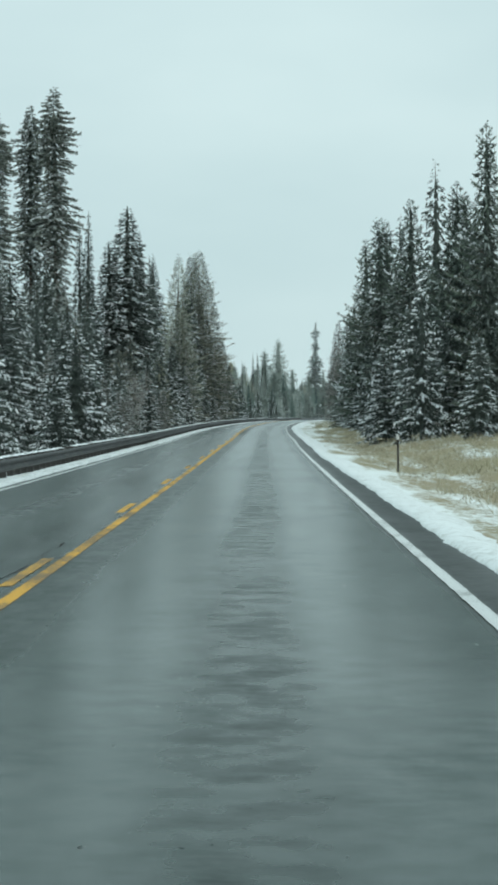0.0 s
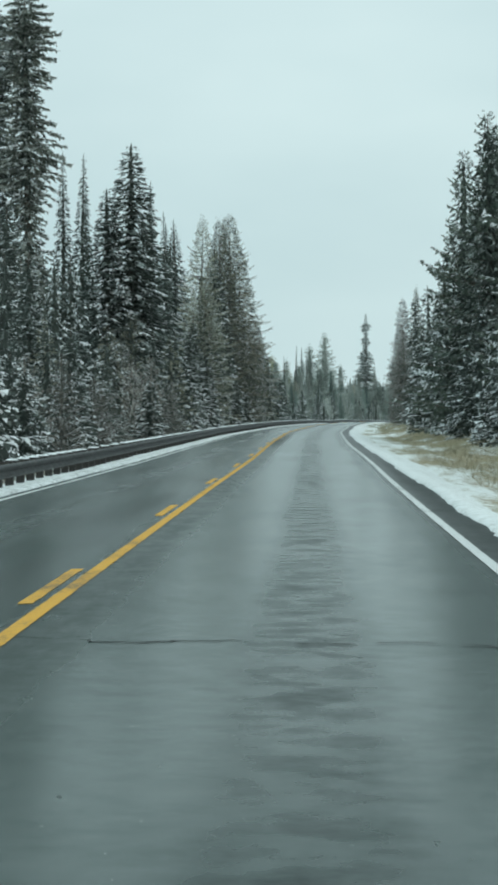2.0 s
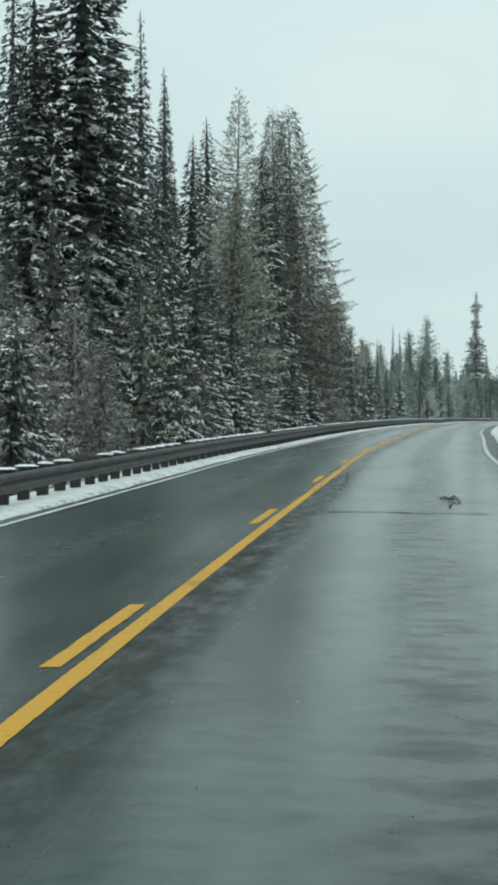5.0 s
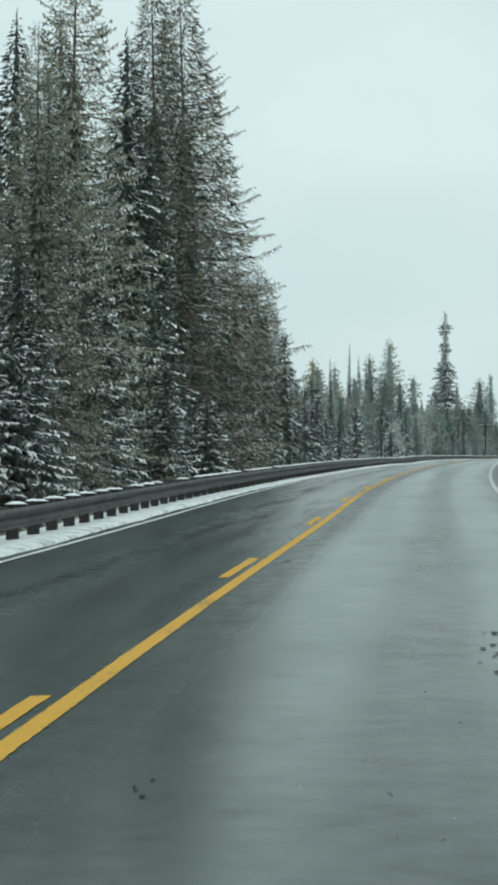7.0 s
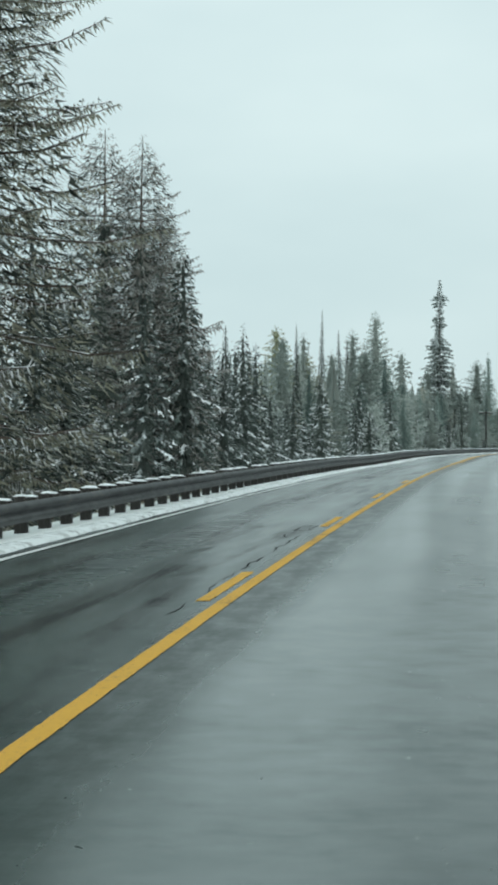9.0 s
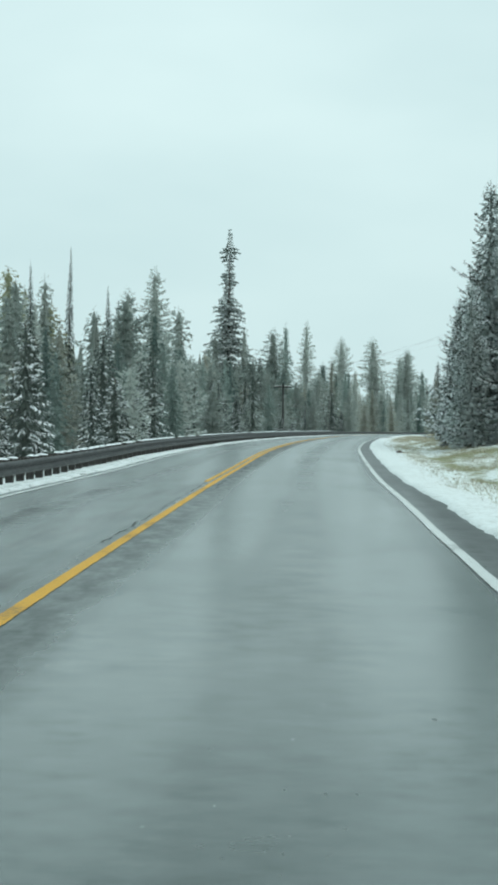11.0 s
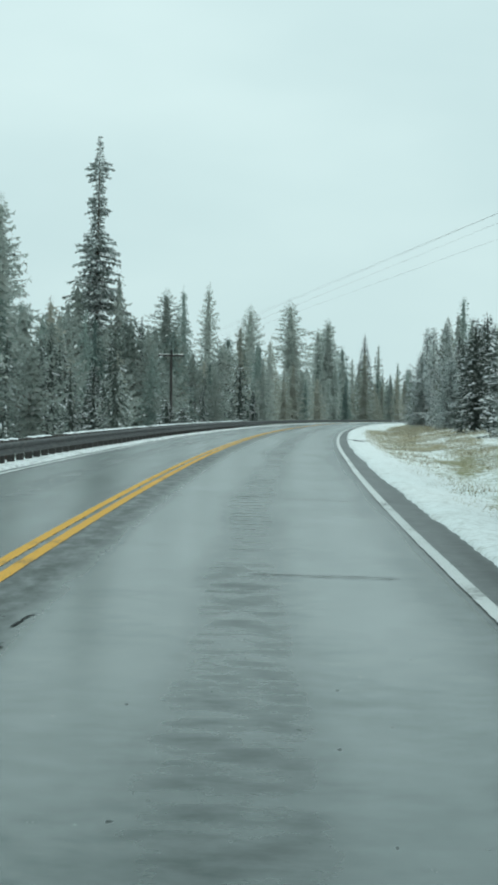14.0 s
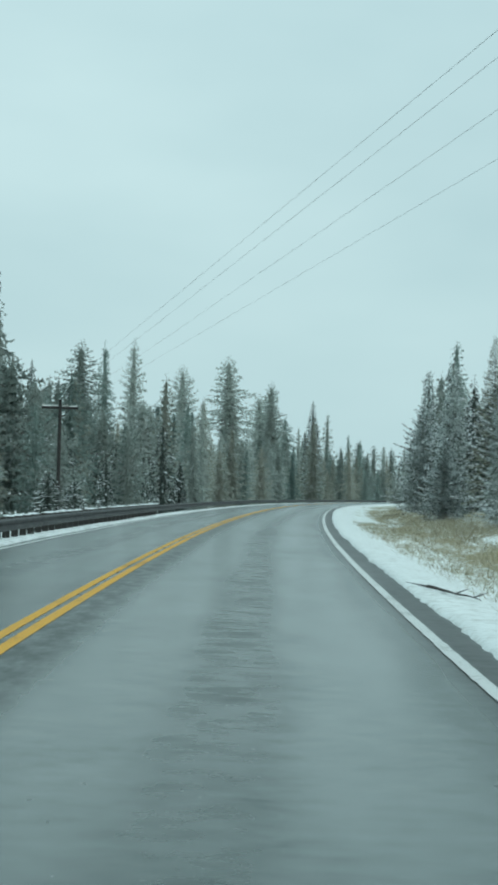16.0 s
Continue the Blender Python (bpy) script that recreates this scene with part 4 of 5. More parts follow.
    verts = np.concatenate([np.array(lv).reshape(-1, 3), dark_t])
    faces = lf + (np.arange(len(dark_t)).reshape(-1, 3) + o).tolist()
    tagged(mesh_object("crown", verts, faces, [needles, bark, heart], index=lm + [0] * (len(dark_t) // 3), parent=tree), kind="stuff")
    if len(snow_t):
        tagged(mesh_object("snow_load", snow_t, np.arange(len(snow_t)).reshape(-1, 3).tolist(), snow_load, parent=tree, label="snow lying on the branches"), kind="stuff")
    return tree


def spire(f):
    return (1 - f) ** 1.0 * min(1, 0.7 + f * 3) + 0.05


def full(f):
    return min(1, (1 - f) * 1.5) ** 0.85 * min(1, 0.75 + f * 3) + 0.03


def blunt(f):
    return min(1, (1 - f) * 2.3) ** 0.62 * (0.82 + 0.18 * (1 - f)) * min(1, 0.8 + f * 2) + 0.02


def cone(f):
    return (1 - f) ** 0.8 * min(1, 0.8 + f * 2.5) + 0.05


def pointed(f):
    return 1.06 * (1 - f) ** 0.92 * (0.88 + 0.12 * math.sin(f * 15)) * min(1, 0.65 + f * 2.5) + 0.035


def plume(f):
    return (1 - f) ** 0.7 * min(1, 0.85 + f) + 0.02


def taper(f):
    return (1 - f) ** 0.80 * min(1, 0.85 + f) + 0.015


def clumps(f):
    return min(1, (1 - f) * 5.0) ** 0.6 * (0.80 + 0.20 * math.sin(f * 23 + 1)) * min(1, 0.6 + f * 2) + 0.03


def billow(f):
    return min(1, (1 - f) * 1.75) ** 0.75 * (0.88 + 0.12 * math.sin(f * 17)) * min(1, 0.8 + f * 2) + 0.03


def crest(f):
    return min(1, (1 - f) * 2.5) ** 0.8 * (0.9 + 0.1 * math.sin(f * 37)) * min(1, 0.8 + f * 2) + 0.03


def relic(f):
    if f > 0.70:
        return (0.12 + 0.12 * abs(math.sin(f * 27)) ** 2) * min(1, (1 - f) * 8) + 0.03
    return 0.16 + 0.42 * min(1, (0.70 - f) / 0.13) * (0.8 + 0.2 * math.sin(f * 31))


KINDS = {}


def kind(key, height, seeds, **values):
    """Each kind is grown a few times; the forest is planted with copies of these."""
    for q in range(seeds):
        KINDS.setdefault(key, []).append((conifer(height=height, seed=len(KINDS) * 10 + q, **values), height))


FIR = dict(name="fir_tree", per=11, gap=0.70, droop=0.60, forks=1, tooth=0.24, inner=0.40, fan=0.22, longest=0.28, depth=0.30, slim=0.95, snowy=0.33, sticks=2, hull=0.26, stuffing=1900, stuff_to=0.5, shade_top=0.99, hull_step=0.5, fine=8.0, needles=fir_needles)
kind("fir", 28, 2, radius=3.0, profile=full, label="tall narrow dark fir with snow flecks on its branches", **FIR)
kind("blunt_fir", 28, 2, radius=2.6, profile=blunt, label="broad dark fir with a rounded top and snow flecks", **FIR)
kind("spire", 28, 2, radius=3.5, profile=spire, label="slender dark spire-topped fir with a little snow", **{**FIR, "snowy": 0.26})
SPRUCE = dict(name="spruce_tree", per=11, gap=0.66, droop=0.36, hook=0.08, forks=1, tooth=0.19, inner=0.36, fan=0.26, longest=0.26, depth=0.26, slim=0.9, snowy=0.44, hull=0.26, stuffing=1300, stuff_to=0.5, hull_dark=0.9, sticks=2, hull_step=0.5, fine=9.0, under=0.8, needles=rimed_needles)
kind("spruce", 15, 3, radius=3.0, profile=cone, label="green-grey spruce dusted with snow down to the ground", **SPRUCE)
kind("young", 6, 3, radius=2.0, profile=cone, label="young spruce laden with snow", **{**SPRUCE, "name": "young_spruce", "gap": 0.46, "per": 10, "longest": 0.20, "depth": 0.22, "hull_step": 0.35, "snowy": 0.58, "tooth": 0.20, "droop": 0.30, "stuffing": 350})
LARCH = dict(per=11, gap=0.74, droop=0.66, lift=0.05, hook=0.36, forks=2, tooth=0.14, inner=0.42, fan=0.11, longest=0.32, depth=0.42, slim=0.30, brush=1.2, hang=0.9, under=1.0, ragged=0.5, sticks=0.3, hull=0.22, stuffing=15000, stuff_to=0.82, stuff_wide=0.06, stuff_long=0.95, hull_dark=0.7, shade_top=0.72, hull_step=0.45, fine=7.0, rimed_limbs=0.8)
kind("larch", 27, 2, name="larch_tree", radius=6.4, profile=taper, snowy=0.36, needles=larch_needles, label="tan-green autumn larch with long feathery branches and rime", **LARCH)
kind("gold_larch", 27, 2, name="yellow_larch", radius=6.4, profile=taper, start=0.12, snowy=0.34, needles=golden_larch, label="pale yellow-green larch with rime on its feathery branches", **{**LARCH, "tooth": 0.28, "slim": 0.45, "hull_dark": 0.5, "stuffing": 6000})
kind("rime_larch", 18, 3, name="rimed_larch", radius=3.6, profile=billow, snowy=0.42, needles=bare_twigs, label="grey-brown larch, nearly bare, coated with rime", **{**LARCH, "per": 9, "gap": 0.75, "droop": 0.42, "hook": 0.25, "forks": 1, "gaps": 0.08, "ragged": 0.6, "hull_dark": 0.6, "inner": 0.3, "hull": 0.24, "fan": 0.15, "tooth": 0.17, "stuffing": 5500, "stuff_wide": 0.05})
kind("pine", 18, 3, name="pine_tree", radius=4.0, profile=pointed, start=0.02, per=10, gap=0.68, droop=0.30, rise=0.50, lift=0.06, hook=0.24, forks=1, tooth=0.115, inner=0.34, fan=0.17, longest=0.27, depth=0.24, slim=0.5, brush=1.2, hang=0.3, under=0.8, snowy=0.70, ragged=0.7, sticks=0.4, hull=0.25, stuffing=2600, stuff_to=0.45, shade_top=0.93, hull_dark=0.08, hull_step=0.5, fine=9.0, snow_wide=1.6, rimed_limbs=0.6, needles=frosted_hazy_pine, label="lodgepole pine with snow-covered upturned boughs")
kind("green_pine", 18, 2, name="green_pine", radius=4.5, profile=pointed, start=0.02, per=10, gap=0.72, droop=0.34, rise=0.46, lift=0.04, hook=0.20, forks=1, tooth=0.16, inner=0.34, fan=0.17, longest=0.26, depth=0.26, slim=0.8, brush=1.2, hang=0.4, under=0.8, snowy=0.36, ragged=0.5, sticks=0.4, hull=0.30, stuffing=2400, stuff_to=0.45, shade_top=0.93, hull_dark=0.7, hull_step=0.5, fine=9.0, rimed_limbs=0.2, needles=pine_needles, label="dark green lodgepole pine with a little snow on its boughs")
kind("tall_pine", 38, 3, name="tall_pine", radius=2.7, profile=clumps, start=0.10, per=8, gap=0.54, droop=0.45, forks=1, tooth=0.19, inner=0.25, fan=0.25, longest=0.32, depth=0.32, brush=0.9, under=0.9, snowy=0.25, ragged=0.5, gaps=0.05, sticks=2, hull=0.26, stuffing=2200, hull_dark=0.5, needles=old_pine, label="tall old pine with ragged clumps of branches")
kind("relic", 31, 1, name="relic_pine", radius=4.6, profile=relic, start=0.02, per=9, gap=0.36, droop=0.35, forks=1, tooth=0.19, inner=0.2, fan=0.34, longest=0.42, brush=0.9, under=0.9, snowy=0.22, ragged=0.7, gaps=0.16, sticks=0.3, hull=0.22, stuffing=900, hull_dark=0.3, shade_top=0.7, needles=frosted_hazy_pine, label="very tall thin pine with sparse tufted top above a broad base")
WOOD = dict(per=7, gap=0.80, tooth=0.32, inner=0.40, fan=0.30, longest=0.34, depth=0.34, slim=1.0, under=0.5, sticks=2, hull=0.24, stuffing=460, stuff_to=0.55, stuff_wide=0.17, hull_step=0.6, fine=5.0)
kind("fill_fir", 16, 3, name="fir_in_the_wood", radius=2.8, profile=full, droop=0.55, snowy=0.26, needles=fir_needles, label="dark fir in the wood with thin snow", **WOOD)
kind("fill_spruce", 14, 3, name="rimed_spruce", radius=3.0, profile=cone, droop=0.42, snowy=0.36, hull_dark=0.9, needles=rimed_needles, label="rime-grey spruce in the forest edge", **WOOD)
kind("fill_larch", 15, 3, name="larch_in_the_wood", radius=3.2, profile=plume, droop=0.30, lift=0.08, hook=0.15, brush=0.9, hang=0.6, snowy=0.30, hull_dark=0.7, needles=larch_needles, label="tan larch with rime in the forest edge", **{**WOOD, "slim": 0.7})
# misty and dim needles give these far trees their painted haze
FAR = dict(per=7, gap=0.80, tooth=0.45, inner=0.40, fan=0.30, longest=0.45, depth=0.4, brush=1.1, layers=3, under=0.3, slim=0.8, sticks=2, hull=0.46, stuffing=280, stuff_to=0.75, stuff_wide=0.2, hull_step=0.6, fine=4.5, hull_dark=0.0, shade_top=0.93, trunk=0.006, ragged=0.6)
kind("far_spruce", 15, 3, name="distant_spruce", radius=3.2, profile=cone, droop=0.45, snowy=0.08, needles=misty_needles, label="spruce far along the forest edge, grey with rime and painted haze", **FAR)
kind("far_pine", 16, 3, name="distant_pine", radius=3.2, profile=billow, start=0.03, droop=0.25, rise=0.25, snowy=0.06, gaps=0.04, needles=misty_needles, label="round-topped pine far along the forest edge, grey with rime and painted haze", **FAR)
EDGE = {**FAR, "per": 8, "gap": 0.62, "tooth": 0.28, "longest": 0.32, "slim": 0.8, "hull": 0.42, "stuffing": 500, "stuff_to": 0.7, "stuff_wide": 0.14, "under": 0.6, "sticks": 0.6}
kind("edge_larch", 11, 3, name="rimed_round_larch", radius=3.4, profile=billow, start=0.03, droop=0.16, lift=0.15, hook=0.1, rise=0.3, snowy=0.10, gaps=0.04, needles=misty_needles, label="broad larch in the forest edge, grey with rime and painted haze", **EDGE)
kind("edge_spruce", 12, 3, name="grey_spruce", radius=2.9, profile=cone, droop=0.40, snowy=0.16, needles=dim_needles, label="grey-green rimed spruce in the forest edge, haze in its colour", **EDGE)
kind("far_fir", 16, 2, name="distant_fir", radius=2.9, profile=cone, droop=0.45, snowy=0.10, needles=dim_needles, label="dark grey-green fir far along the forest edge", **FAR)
kind("far_larch", 16, 2, name="distant_larch", radius=3.1, profile=plume, droop=0.25, lift=0.1, snowy=0.06, gaps=0.03, needles=pale_larch, label="pale tan larch far along the forest edge", **FAR)
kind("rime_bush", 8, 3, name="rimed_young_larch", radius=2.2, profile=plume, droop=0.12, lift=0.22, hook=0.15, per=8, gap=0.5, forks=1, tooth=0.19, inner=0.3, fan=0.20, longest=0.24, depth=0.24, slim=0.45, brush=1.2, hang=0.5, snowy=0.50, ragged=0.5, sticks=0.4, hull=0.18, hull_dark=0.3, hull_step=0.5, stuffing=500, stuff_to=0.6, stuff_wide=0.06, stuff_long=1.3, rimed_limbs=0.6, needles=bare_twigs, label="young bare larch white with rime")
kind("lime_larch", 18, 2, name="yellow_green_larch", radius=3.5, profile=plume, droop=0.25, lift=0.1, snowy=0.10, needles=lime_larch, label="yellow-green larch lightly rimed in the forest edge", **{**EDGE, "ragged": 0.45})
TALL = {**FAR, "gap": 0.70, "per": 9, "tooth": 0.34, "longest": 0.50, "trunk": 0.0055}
kind("grey_pine", 27, 3, name="tall_grey_pine", radius=4.0, profile=crest, start=0.03, droop=0.30, rise=0.15, hook=0.1, snowy=0.05, needles=misty_needles, label="tall pine standing above the far forest edge, grey with rime and painted haze", **TALL)
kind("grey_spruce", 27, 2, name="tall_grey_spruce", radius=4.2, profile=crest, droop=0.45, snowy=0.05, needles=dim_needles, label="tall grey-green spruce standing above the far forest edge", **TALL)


def grow(key, x, y, top, rng, wide=1.0):
    """Plants a copy of the kind at x, y with its tip at the height top."""
    model, tall = rng.choice(KINDS[key])
    base = ground_z(x, y) - 0.05
    k = max(0.1, (top - base) / tall)
    ob = copy_thing(model, Matrix.Translation((x, y, base)) @ Matrix.Rotation(rng.uniform(0, 6.28), 4, "Z") @ Matrix.Rotation(rng.gauss(0, 0.012), 4, "X"))
    girth = k ** 0.75 * wide * rng.uniform(0.93, 1.07)
    ob.scale = (girth, girth, k)
    PLANTED.append((x, y, girth))
    return ob


PLANTED = []
forest = random.Random(21)


def tree(key, x, y, top, wide=1.0):
    return grow(key, x, y, top, forest, wide)


# the trees that stand out, along the bank behind the guardrail
tree("tall_pine", -23.4, 185.1, 34.6, 0.9)
tree("tall_pine", -22.6, 206.0, 38.2, 0.85)
tree("tall_pine", -19.9, 203.1, 39.6, 0.9)
tree("larch", -20.5, 156.9, 21.0, 0.7)
tree("spruce", -19.6, 190.5, 20.0)
tree("spruce", -16.0, 176.0, 15.0)
tree("young", -8.9, 111.2, 8.4)
tree("young", -9.4, 105.1, 5.6)
tree("young", -9.3, 118.0, 6.8)
tree("young", -8.7, 124.5, 5.4)
tree("young", -10.2, 131.0, 6.3)
tree("spruce", -11.3, 126.5, 9.8)
tree("spruce", -11.5, 99.0, 10.5)
tree("spruce", -12.8, 112.5, 12.5)
tree("spire", -20.0, 238.1, 30.4, 0.85)
tree("spire", -18.2, 212.0, 26.6, 0.8)
tree("spire", -20.0, 244.1, 27.6, 0.75)
tree("blunt_fir", -14.5, 228.8, 29.8, 1.55)
tree("blunt_fir", -16.4, 226.7, 25.6, 1.3)
tree("fir", -13.2, 231.5, 24.0, 1.0)
tree("spire", -13.9, 247.2, 29.0, 0.8)
tree("spire", -12.6, 246.0, 24.8, 0.8)
tree("spire", -12.9, 249.5, 26.2, 0.7)
tree("fir", -14.9, 294.3, 30.6, 1.1)
tree("fir", -14.4, 275.4, 26.3, 1.2)
tree("fir", -15.7, 277.0, 23.6, 0.8)
tree("gold_larch", -10.6, 266.2, 28.2, 0.80)
tree("gold_larch", -10.9, 262.8, 20.2, 0.5)
tree("gold_larch", -9.0, 250.2, 20.0, 0.66)
tree("fir", -9.2, 275.7, 25.3, 1.15)
tree("spruce", -8.7, 245.6, 12.4, 1.0)
tree("spruce", -9.9, 242.0, 15.0, 1.0)
tree("spruce", -8.3, 255.5, 13.6, 1.05)
tree("fir", -9.8, 258.5, 19.0, 1.0)
tree("larch", -9.0, 285.0, 30.2, 0.95)
tree("larch", -7.9, 290.3, 31.4, 1.02)
tree("spruce", -11.0, 156.4, 8.9, 0.9)
tree("spruce", -15.8, 219.7, 11.2, 1.0)
tree("young", -10.9, 159.8, 6.8)
tree("fill_larch", -12.6, 219.6, 7.9, 1.1)
tree("rime_larch", -10.4, 166.0, 6.5, 1.2)
tree("rime_larch", -12.5, 196.0, 10.6, 1.25)
tree("rime_larch", -8.8, 199.0, 7.6, 0.8)
tree("young", -9.5, 188.0, 7.2)
tree("fill_fir", -10.8, 208.0, 12.0)
tree("fill_fir", -10.2, 226.0, 13.0)
tree("spruce", -10.0, 238.0, 14.0)
tree("spruce", -6.6, 266.5, 10.0, 0.9)
tree("young", -6.0, 279.0, 9.0)
tree("spruce", -5.6, 300.0, 11.5)
tree("young", -4.6, 301.0, 8.0, 1.2)
tree("rime_larch", -8.2, 327.5, 21.4, 1.05)
tree("rime_larch", -6.7, 327.0, 20.9, 0.95)
tree("rime_larch", -5.8, 329.5, 18.2, 1.0)
tree("larch", -6.7, 336.0, 18.4, 0.75)
tree("spruce", -5.6, 341.0, 13.0)
tree("fir", -6.4, 362.0, 14.0, 0.95)
tree("spire", -9.0, 414.0, 19.0, 0.8)
tree("fill_larch", -7.4, 420.0, 17.4)
tree("lime_larch", -7.0, 463.8, 22.8, 1.3)
tree("spire", -4.2, 452.0, 21.9, 0.5)
tree("lime_larch", -3.5, 468.4, 20.1, 1.4)
tree("spire", -2.0, 468.4, 24.8, 0.4)
tree("spire", -1.2, 565.0, 29.4, 0.7)
tree("spire", 0.2, 567.0, 27.6, 0.7)
tree("grey_pine", 0.7, 606.0, 33.0, 0.8)
tree("grey_pine", 4.9, 602.7, 36.2, 0.8)
tree("far_pine", 8.0, 509.4, 23.0, 0.95)
tree("relic", 15.4, 579.0, 39.3, 1.0)
tree("far_spruce", 17.8, 578.0, 25.0, 1.0)
tree("far_pine", 13.6, 577.0, 24.0, 1.0)
tree("spruce", 12.0, 526.3, 15.5)
tree("spruce", 14.5, 518.2, 13.5)
tree("pine", 19.0, 596.9, 22.0, 0.8)
tree("fir", 20.8, 590.0, 21.2, 0.8)
tree("grey_spruce", 35.6, 769.0, 38.4, 0.45)
tree("grey_pine", 39.8, 764.7, 38.6, 0.6)
tree("grey_pine", 28.9, 705.0, 32.9, 1.15)
tree("grey_pine", 50.3, 786.3, 36.0, 0.9)
tree("grey_spruce", 51.2, 856.0, 33.0)
tree("grey_pine", 49.6, 700.0, 30.9, 1.05)
tree("grey_pine", 66.0, 780.6, 32.9, 0.9)
tree("spire", 75.1, 790.4, 29.8, 1.5)
tree("grey_pine", 71.0, 834.0, 34.0, 1.0)
tree("grey_pine", 74.5, 846.4, 35.9, 0.9)
tree("grey_spruce", 84.3, 889.0, 32.1)
tree("far_larch", 41.5, 626.7, 17.9, 1.15)
tree("far_larch", 46.4, 641.3, 16.5, 1.1)
tree("far_larch", 38.6, 612.0, 15.2, 1.1)
tree("young", 21.2, 545.0, 11.3, 1.2)
tree("young", 22.8, 547.5, 10.8, 1.2)
tree("far_spruce", 70.5, 774.9, 24.6, 0.6)
# the trees that stand out across the road
tree("green_pine", 12.6, 96.0, 17.3, 0.85)
tree("green_pine", 11.4, 99.0, 14.8, 0.9)
tree("green_pine", 13.8, 118.0, 16.6)
tree("green_pine", 10.8, 154.0, 19.5, 0.95)
tree("green_pine", 9.9, 161.1, 18.6, 0.9)
tree("green_pine", 12.0, 138.9, 19.1)
tree("green_pine", 11.8, 163.5, 20.4)
tree("spruce", 11.5, 147.5, 14.5)
tree("young", 8.0, 101.9, 5.8)
tree("young", 9.4, 121.0, 6.6)
tree("young", 9.0, 133.0, 5.4)
tree("young", 8.9, 146.0, 6.8)
tree("spruce", 9.6, 171.0, 12.5)
tree("young", 8.6, 179.0, 7.0)
tree("rime_larch", 11.3, 265.0, 18.9, 0.6)
tree("gold_larch", 12.7, 267.5, 20.3, 0.42)
tree("rime_larch", 10.6, 254.0, 15.4, 0.7)
tree("spruce", 10.2, 215.0, 11.5)
tree("rime_larch", 10.0, 236.0, 12.5, 0.8)
tree("pine", 21.4, 385.9, 19.7, 1.0)
tree("pine", 23.0, 391.5, 20.9, 1.0)
tree("pine", 20.3, 384.0, 14.8, 0.95)
tree("pine", 23.6, 384.1, 19.6, 1.0)
tree("pine", 25.6, 402.5, 21.5, 1.0)
tree("pine", 22.8, 404.3, 15.7)
tree("pine", 25.9, 413.4, 19.5, 0.85)
tree("pine", 26.6, 426.8, 16.5, 0.85)
tree("spruce", 21.6, 396.3, 14.3)
tree("spruce", 24.6, 416.5, 13.6)
tree("spruce", 26.0, 427.0, 13.8)
tree("pine", 28.0, 440.5, 14.2, 0.85)
tree("spruce", 30.4, 452.5, 14.4)
tree("spruce", 31.2, 464.0, 13.9)
tree("pine", 36.0, 495.5, 15.6, 0.85)
tree("gold_larch", 38.0, 506.0, 16.6, 0.5)
tree("pine", 40.5, 524.0, 16.8, 0.9)
tree("pine", 42.5, 540.4, 15.6, 1.15)
tree("pine", 43.8, 545.0, 18.0, 0.8)
tree("pine", 37.4, 512.0, 12.6, 1.3)
tree("pine", 35.0, 489.0, 13.2, 1.25)
# the woods between and behind them: s along the road, a band of u, heights above the road
WOODS = (
    (70, 100, -10, -13, 6.5, 5, 9, "young fill_spruce fill_spruce"),
    (70, 172, -14, -20, 8.0, 9, 14, "fill_spruce fill_fir"),
    (100, 170, -10.5, -13, 9.0, 4, 7, "young fill_spruce"),
    (170, 250, -11, -15, 7.0, 6, 11, "fill_spruce fill_larch"),
    (172, 300, -16, -24, 5.0, 12, 18, "fill_fir fill_spruce fill_fir"),
    (250, 345, -10.5, -14, 7.0, 7, 12, "fill_spruce fill_fir"),
    (300, 420, -15, -22, 6.5, 5.5, 8, "fill_spruce fill_larch fill_fir"),
    (345, 440, -10.5, -14, 5.0, 5, 8.5, "fill_spruce young fill_spruce"),
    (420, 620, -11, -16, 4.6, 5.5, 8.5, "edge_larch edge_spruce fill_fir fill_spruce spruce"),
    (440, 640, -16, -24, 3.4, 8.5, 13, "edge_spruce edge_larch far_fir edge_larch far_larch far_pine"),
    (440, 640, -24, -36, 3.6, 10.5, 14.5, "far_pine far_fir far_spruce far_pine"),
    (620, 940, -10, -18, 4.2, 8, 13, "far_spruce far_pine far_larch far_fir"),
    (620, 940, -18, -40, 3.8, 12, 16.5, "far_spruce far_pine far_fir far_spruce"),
    (78, 140, 9.4, 11.6, 6.0, 4.5, 8.5, "young fill_spruce young"),
    (70, 128, 12.5, 20, 5.5, 11, 15, "fill_spruce fill_fir green_pine"),
    (125, 200, 13, 20, 5.0, 13, 17, "fill_spruce fill_fir fill_fir"),
    (165, 275, 9.5, 13, 8.0, 8, 12, "fill_spruce"),
    (200, 370, 13, 19, 10.0, 10, 13, "fill_spruce fill_fir"),
    (275, 372, 11, 14, 10.0, 8, 12, "fill_spruce"),
    (372, 420, 13.5, 20, 6.0, 9, 12, "fill_spruce fill_fir"),
    (370, 560, 13.2, 15.5, 5.0, 4.5, 7.0, "young fill_spruce fill_spruce"),
    (478, 565, 11.4, 13.5, 4.0, 4.5, 8.0, "fill_spruce young fill_spruce"),
    (420, 560, 15.5, 22, 6.0, 7, 10, "fill_spruce fill_larch"),
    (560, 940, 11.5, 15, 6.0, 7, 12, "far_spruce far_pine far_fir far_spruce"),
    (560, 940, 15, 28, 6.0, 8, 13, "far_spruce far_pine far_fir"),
    (104, 240, -9.8, -12.5, 5.0, 5, 8.5, "rime_bush young rime_bush"),
)
